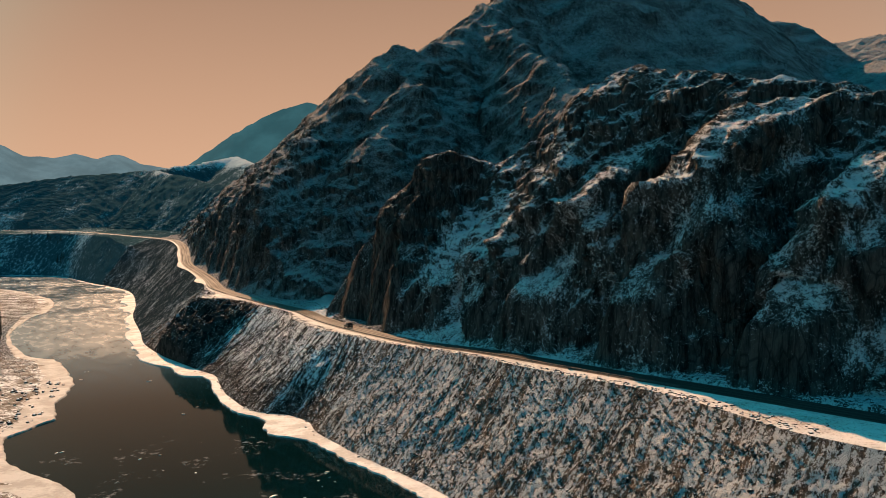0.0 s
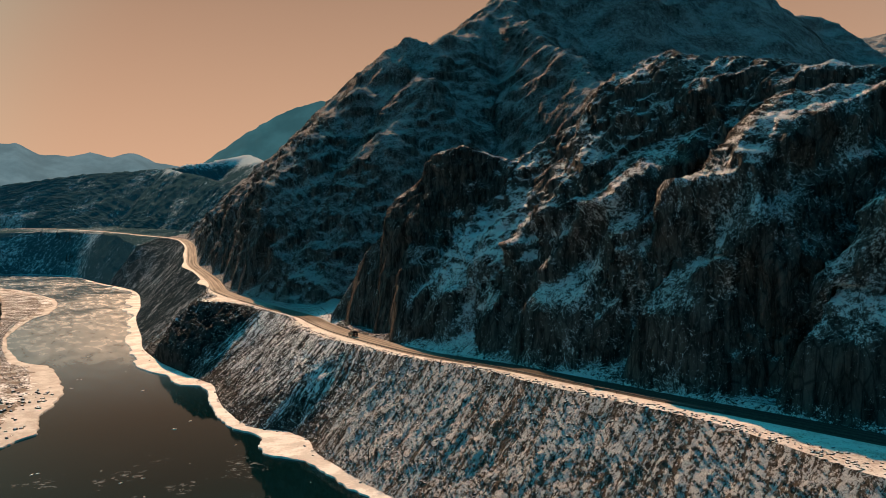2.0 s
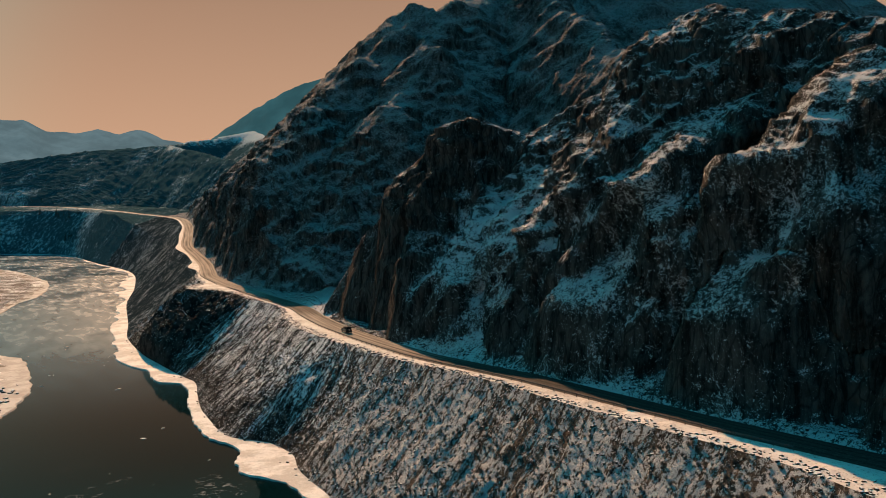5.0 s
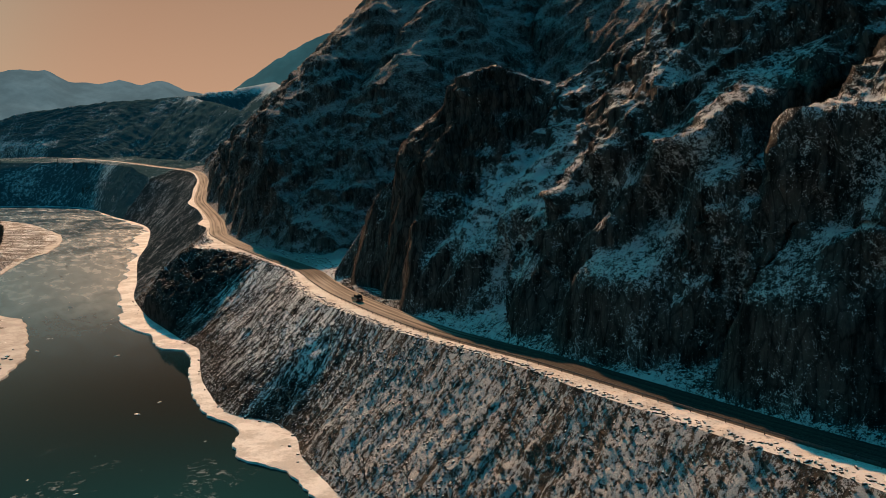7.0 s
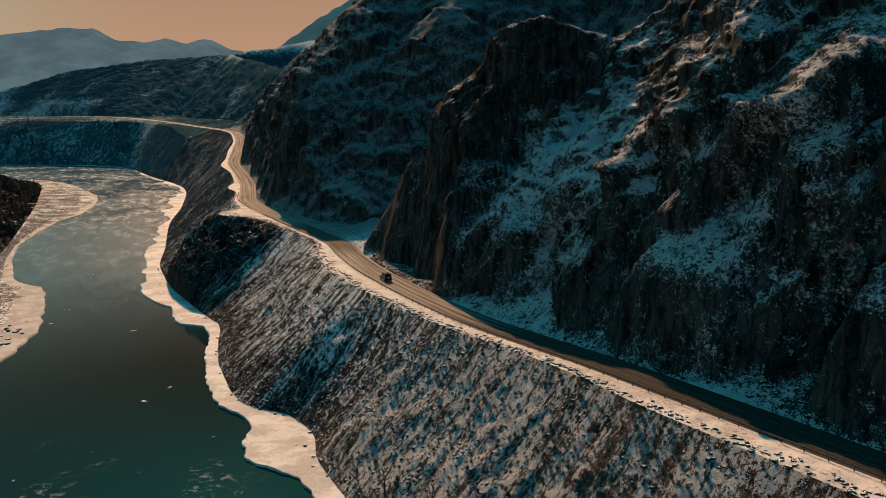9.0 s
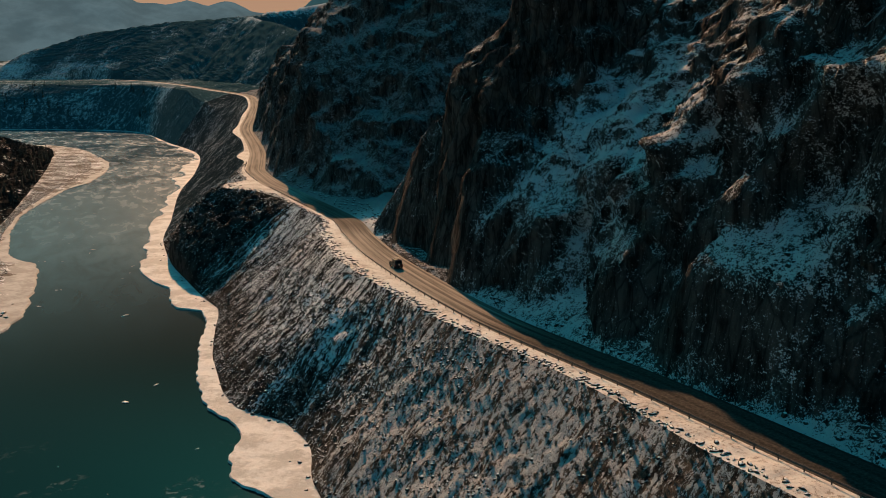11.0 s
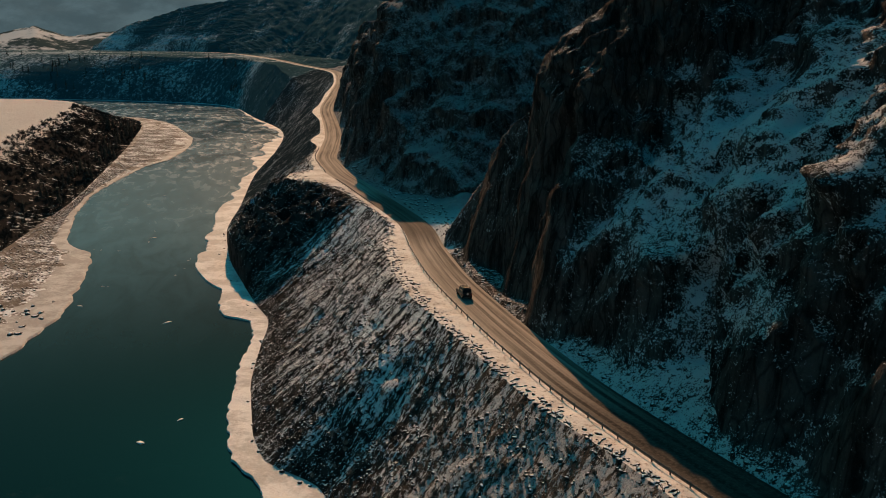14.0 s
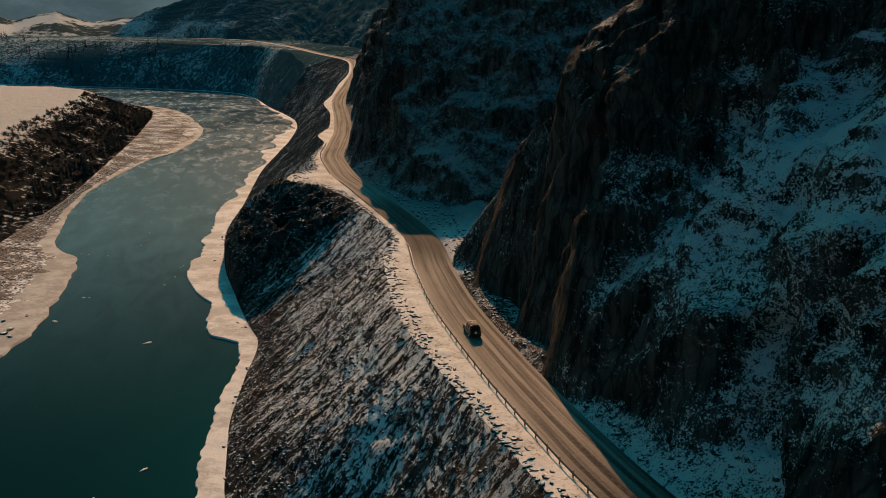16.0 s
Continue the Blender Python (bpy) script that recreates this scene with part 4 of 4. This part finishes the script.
# ---- guardrail along the outer edge ----
def guardrail(s0, s1, label):
    base = new("guardrail")
    tagged(base, label, "guardrail", "guardrails along the road")
    gap = 3.0
    post_me = box_mesh("post", (0.11, 0.14, 0.95), STEEL, 0.015, (0, 0, 0.30))
    prof = [(-0.02, 0.42), (0.03, 0.47), (0.03, 0.52), (-0.02, 0.57), (0.03, 0.62), (0.03, 0.67), (-0.02, 0.72)]
    v, f = [], []
    for end in (0, gap + 0.06):
        v += [(end, a_ + 0.09, h) for a_, h in prof] + [(end, a_ + 0.075, h) for a_, h in reversed(prof)]
    k = len(prof) * 2
    f = [(i, (i + 1) % k, (i + 1) % k + k, i + k) for i in range(k)]
    rail_me = mesh_of("rail", v, f, STEEL)
    s = s0
    while s < s1:
        d0 = float(ROAD_D(s)) - 3.75
        x0, y0 = place(s, d0)
        s_next = s + gap / math.hypot(1, float(ROAD_D(s + 1) - ROAD_D(s)))
        x1, y1 = place(s_next, float(ROAD_D(s_next)) - 3.75)
        z0, z1 = float(ROAD_Z(s)), float(ROAD_Z(s_next))
        m = pose(float(x0), float(y0), z0, 0, -math.degrees(math.atan2(z1 - z0, gap)), math.degrees(math.atan2(y1 - y0, x1 - x0)))
        part("post", post_me, base, "", m)
        part("rail", rail_me, base, "", m)
        s = s_next
    return base


guardrail(96, 292, "dull galvanised guardrail along the snowy shoulder")
guardrail(318, 352, "dull galvanised guardrail above the rocky headland")
guardrail(366, 424, "dull galvanised guardrail round the road bend")


# ---- the off-road car ----
def off_road_car(m):
    car = new("car")
    tagged(car, "dark off-road car with roof rack and spare wheel on the road", "car")
    # x forwards, y to the left
    bm = bmesh.new()
    side = [(-1.95, 0.45), (-1.98, 0.95), (-1.92, 1.08), (0.55, 1.10), (1.85, 1.02), (2.0, 0.90), (2.02, 0.48), (1.9, 0.40), (-1.85, 0.40)]
    loops = []
    for yy, inset in ((-0.88, 0.06), (-0.82, 0.0), (0.82, 0.0), (0.88, 0.06)):
        loops.append([bm.verts.new((x_ * (1 - inset * 0.25), yy, z_ - (inset if z_ > 1 else -inset if z_ < 0.46 else 0))) for x_, z_ in side])
    for a_, b_ in zip(loops[:-1], loops[1:]):
        for i in range(len(side)):
            j = (i + 1) % len(side)
            bm.faces.new((a_[i], a_[j], b_[j], b_[i]))
    bm.faces.new(loops[0][::-1]), bm.faces.new(loops[-1])
    bmesh.ops.recalc_face_normals(bm, faces=bm.faces)
    me = bpy.data.meshes.new("body")
    bm.to_mesh(me), bm.free()
    me.materials.append(PAINT)
    body = part("body", me, car)
    part("cabin", box_mesh("cabin", (2.55, 1.62, 0.74), PAINT, 0.07, (-0.62, 0, 1.44), (0.88, 0.86)), car)
    part("windscreen", box_mesh("windscreen", (0.05, 1.34, 0.52), GLASS, 0.01, (0, 0, 0), (1, 0.9)), car, "", pose(0.60, 0, 1.43, 0, -17, 0))
    part("rear_window", box_mesh("rear_window", (0.05, 1.22, 0.42), GLASS, 0.01, (0, 0, 0), (1, 0.92)), car, "", pose(-1.85, 0, 1.47, 0, 12, 0))
    glass = box_mesh("side_window", (0.82, 0.04, 0.40), GLASS, 0.01, (0, 0, 0), (0.92, 1))
    for x_ in (-1.28, -0.28):
        for sy in (-1, 1):
            part("side_window", glass, car, "", pose(x_, sy * 0.775, 1.46, sy * 9, 0, 0))
    rail = rod_mesh("rack_rail", 0.03, 2.1, RACK, 8)
    bar = box_mesh("rack_bar", (0.09, 1.46, 0.05), RACK, 0.01)
    rack = part("roof_rack", box_mesh("roof_rack", (2.0, 1.30, 0.03), RUBBER, 0.008), car, "", pose(-0.62, 0, 1.92))
    for sy in (-0.68, 0.68):
        part("rack_rail", rail, rack, "", pose(0, sy, 0.06))
    for x_ in (-0.95, -0.45, 0.05, 0.55, 0.95):
        part("rack_bar", bar, rack, "pale cross bar", pose(x_, 0, 0.05))
    spare = part("spare_wheel", rod_mesh("spare_wheel", 0.36, 0.24, RUBBER, 24, 0.05), car, "", pose(-2.10, 0.05, 1.02))
    part("rim", rod_mesh("rim", 0.21, 0.05, CHROME, 20, 0.015), spare, "pale wheel cover", pose(-0.11, 0, 0))
    tyre = rod_mesh("tyre", 0.38, 0.26, RUBBER, 24, 0.05)
    rim = rod_mesh("rim", 0.22, 0.27, CHROME, 20, 0.01)
    for x_ in (-1.28, 1.28):
        for sy in (-1, 1):
            wheel = part("wheel", tyre, car, "", pose(x_, sy * 0.80, 0.38, 0, 0, 90))
            part("rim", rim, wheel)
    lamp = box_mesh("tail_lamp", (0.05, 0.12, 0.24), RED, 0.012)
    head = rod_mesh("headlight", 0.12, 0.06, PALE, 16, 0.01)
    for sy in (-0.74, 0.74):
        part("tail_lamp", lamp, car, "red tail lamp", pose(-1.975, sy, 0.82))
        part("headlight", head, car, "pale round headlight", pose(2.0, sy * 0.85, 0.76))
        part("mirror", box_mesh("mirror", (0.10, 0.20, 0.16), PAINT, 0.03), car, "", pose(0.62, sy * 1.29, 1.18))
    part("rear_bumper", box_mesh("rear_bumper", (0.16, 1.66, 0.18), RUBBER, 0.04), car, "", pose(-2.0, 0, 0.50))
    part("front_bumper", box_mesh("front_bumper", (0.18, 1.66, 0.20), RUBBER, 0.04), car, "", pose(2.04, 0, 0.52))
    car.matrix_basis = m
    return car


CAR_S, CAR_E = 235.0, -0.6
cx, cy = place(CAR_S, float(ROAD_D(CAR_S)) + CAR_E)
nx, ny = place(CAR_S + 3, float(ROAD_D(CAR_S + 3)) + CAR_E)
off_road_car(pose(float(cx), float(cy), float(ROAD_Z(CAR_S)) + 0.075, 0, 0, math.degrees(math.atan2(ny - cy, nx - cx))))


# ---- trees ----
def trunk_mesh(height, radius, seed, lean=0.06):
    r = np.random.RandomState(seed)
    v, f, k = [], [], 7
    off = np.zeros(2)
    for i in range(6):
        t = i / 5
        off = off + r.normal(size=2) * lean * height / 5
        rad = radius * (1 - 0.9 * t) + 0.01
        for j in range(k):
            a_ = 6.283 * j / k
            v.append((off[0] + rad * math.cos(a_), off[1] + rad * math.sin(a_), height * t - 0.2))
    for i in range(5):
        for j in range(k):
            f.append((i * k + j, i * k + (j + 1) % k, (i + 1) * k + (j + 1) % k, (i + 1) * k + j))
    return mesh_of("trunk", v, f, BARK, True)


def conifer(seed, height):
    """A spruce: trunk and a crown of drooping needle sprays."""
    r = np.random.RandomState(seed)
    tree = new("conifer_tree")
    tagged(tree, "dark slender conifer on the scrub slope above the river", "tree", "conifers on the far bank")
    part("trunk", trunk_mesh(height, height * 0.018, seed, 0.004), tree)
    v, f = [], []
    for k in range(170):
        t = r.uniform(0.08, 1.0)
        reach = height * 0.19 * (1 - t) ** 0.85 * r.uniform(0.55, 1.15) + 0.12
        a_, z_ = r.uniform(0, 6.283), height * t
        out = np.array([math.cos(a_), math.sin(a_), 0])
        side = np.array([-out[1], out[0], 0]) * reach * r.uniform(0.25, 0.45)
        root, tip = np.array([0, 0, z_ + 0.12 * reach]), out * reach + np.array([0, 0, z_ - 0.35 * reach])
        mid = (root + tip) / 2
        n = len(v)
        v += [root, mid + side, tip, mid - side, mid + np.array([0, 0, 0.12 * reach])]
        f += [(n, n + 1, n + 4), (n + 1, n + 2, n + 4), (n + 2, n + 3, n + 4), (n + 3, n, n + 4)]
    part("crown", mesh_of("crown", [tuple(q) for q in v], f, NEEDLE), tree)
    return tree


kinds = [conifer(300, 9.0), conifer(301, 7.0), conifer(302, 11.0)]
spots = []
for k in range(64):
    s = rng.uniform(430, 800) if k < 44 else rng.uniform(735, 800)
    row = rng.uniform(0.5, 8) if k < 44 else rng.uniform(1, 14)
    spots.append((s, row))
pts = GRID_TERRACE.at(np.array([q[1] for q in spots]), np.array([q[0] for q in spots]))
for k, q in enumerate(pts):
    src, size = kinds[k % 3], rng.uniform(0.6, 1.1)
    m = pose(*q, 0, 0, rng.uniform(0, 360)) @ Matrix.Scale(size, 4)
    if k < 3:
        src.matrix_basis = m
    else:
        new_tree = copy_thing(src, pose(*q, 0, 0, rng.uniform(0, 360)))
        new_tree.scale = (size, size, size)


def spruce(seed):
    """A small spruce of drooping sprays, one metre high: verts and triangles."""
    r = np.random.RandomState(seed)
    v, f = [], []
    for k in range(26):
        t, a_ = r.uniform(0.05, 1.0), r.uniform(0, 6.283)
        reach = 0.17 * (1 - t) * r.uniform(0.7, 1.2) + 0.02
        out = np.array([math.cos(a_), math.sin(a_), 0])
        side = np.array([-out[1], out[0], 0]) * reach * 0.5
        n = len(v)
        v += [np.array([0, 0, t + 0.08]), out * reach + side + np.array([0, 0, t - 0.06]), out * reach - side + np.array([0, 0, t - 0.06])]
        f += [[n, n + 1, n + 2]]
    return np.array(v), np.array(f)


n = 1500
s_, r_ = rng.uniform(900, 1900, n), rng.uniform(4, 51, n)
keep = fbm(np.stack([s_ / 70, r_ / 30, 0 * s_ + 6], -1), 3) + 0.5 * np.clip((s_ - 1150) / 200, -1, 1) > rng.uniform(-0.1, 0.6, n)
s_, r_ = s_[keep], r_[keep]
n = len(s_)
scatter("far_conifers", [spruce(700 + k) for k in range(4)], GRID_BANK.at(r_, s_) - np.array([0, 0, 0.3]), rng.uniform(5, 12, n),
        rng.uniform(0, 6.28, n), NEEDLE, "dark conifers on the far river bank", "conifers")


def bare_tree(seed, height, at, label):
    """A leafless tree: trunk, limbs and a crown of thin twigs."""
    r = np.random.RandomState(seed)
    tree = new("bare_tree")
    tagged(tree, label, "tree", "leafless trees on the embankment")
    part("trunk", trunk_mesh(height * 0.8, height * 0.02, seed, 0.03), tree)
    v, f = [], []

    def twig(root, way, ln, w, depth):
        tip = root + way * ln
        side = np.cross(way, r.normal(size=3))
        side = side / np.linalg.norm(side) * w
        up_ = np.cross(way, side)
        up_ = up_ / np.linalg.norm(up_) * w
        n = len(v)
        v.extend([root + side, root - side * 0.5 + up_, root - side * 0.5 - up_, tip])
        f.extend([(n, n + 1, n + 3), (n + 1, n + 2, n + 3), (n + 2, n, n + 3)])
        if depth:
            for _ in range(4):
                q = way + r.normal(size=3) * 0.55 + np.array([0, 0, 0.12])
                twig(root + way * ln * r.uniform(0.35, 0.95), q / np.linalg.norm(q), ln * r.uniform(0.4, 0.65), w * 0.55, depth - 1)

    for k in range(9):
        a_ = r.uniform(0, 6.283)
        q = np.array([math.cos(a_) * 0.7, math.sin(a_) * 0.7, r.uniform(0.5, 1.2)])
        twig(np.array([0, 0, height * r.uniform(0.1, 0.7)]), q / np.linalg.norm(q), height * r.uniform(0.3, 0.5), 0.06, 2)
    part("crown", mesh_of("crown", [tuple(q) for q in v], f, BARK), tree)
    tree.matrix_basis = pose(*at)
    return tree


for k, (s, row, h) in enumerate([(168.5, 14, 5.5), (158, 24, 4.5), (176, 8, 4.0), (147, 30, 4.5), (120, 26, 5.0), (283, 12, 4.5), (296, 30, 3.5), (243, 78, 3.2)]):
    q = GRID_BANK.at(np.array([float(row)]), np.array([float(s)]))[0]
    bare_tree(500 + k, h, tuple(q), "leafless grey-brown tree on the scree slope")
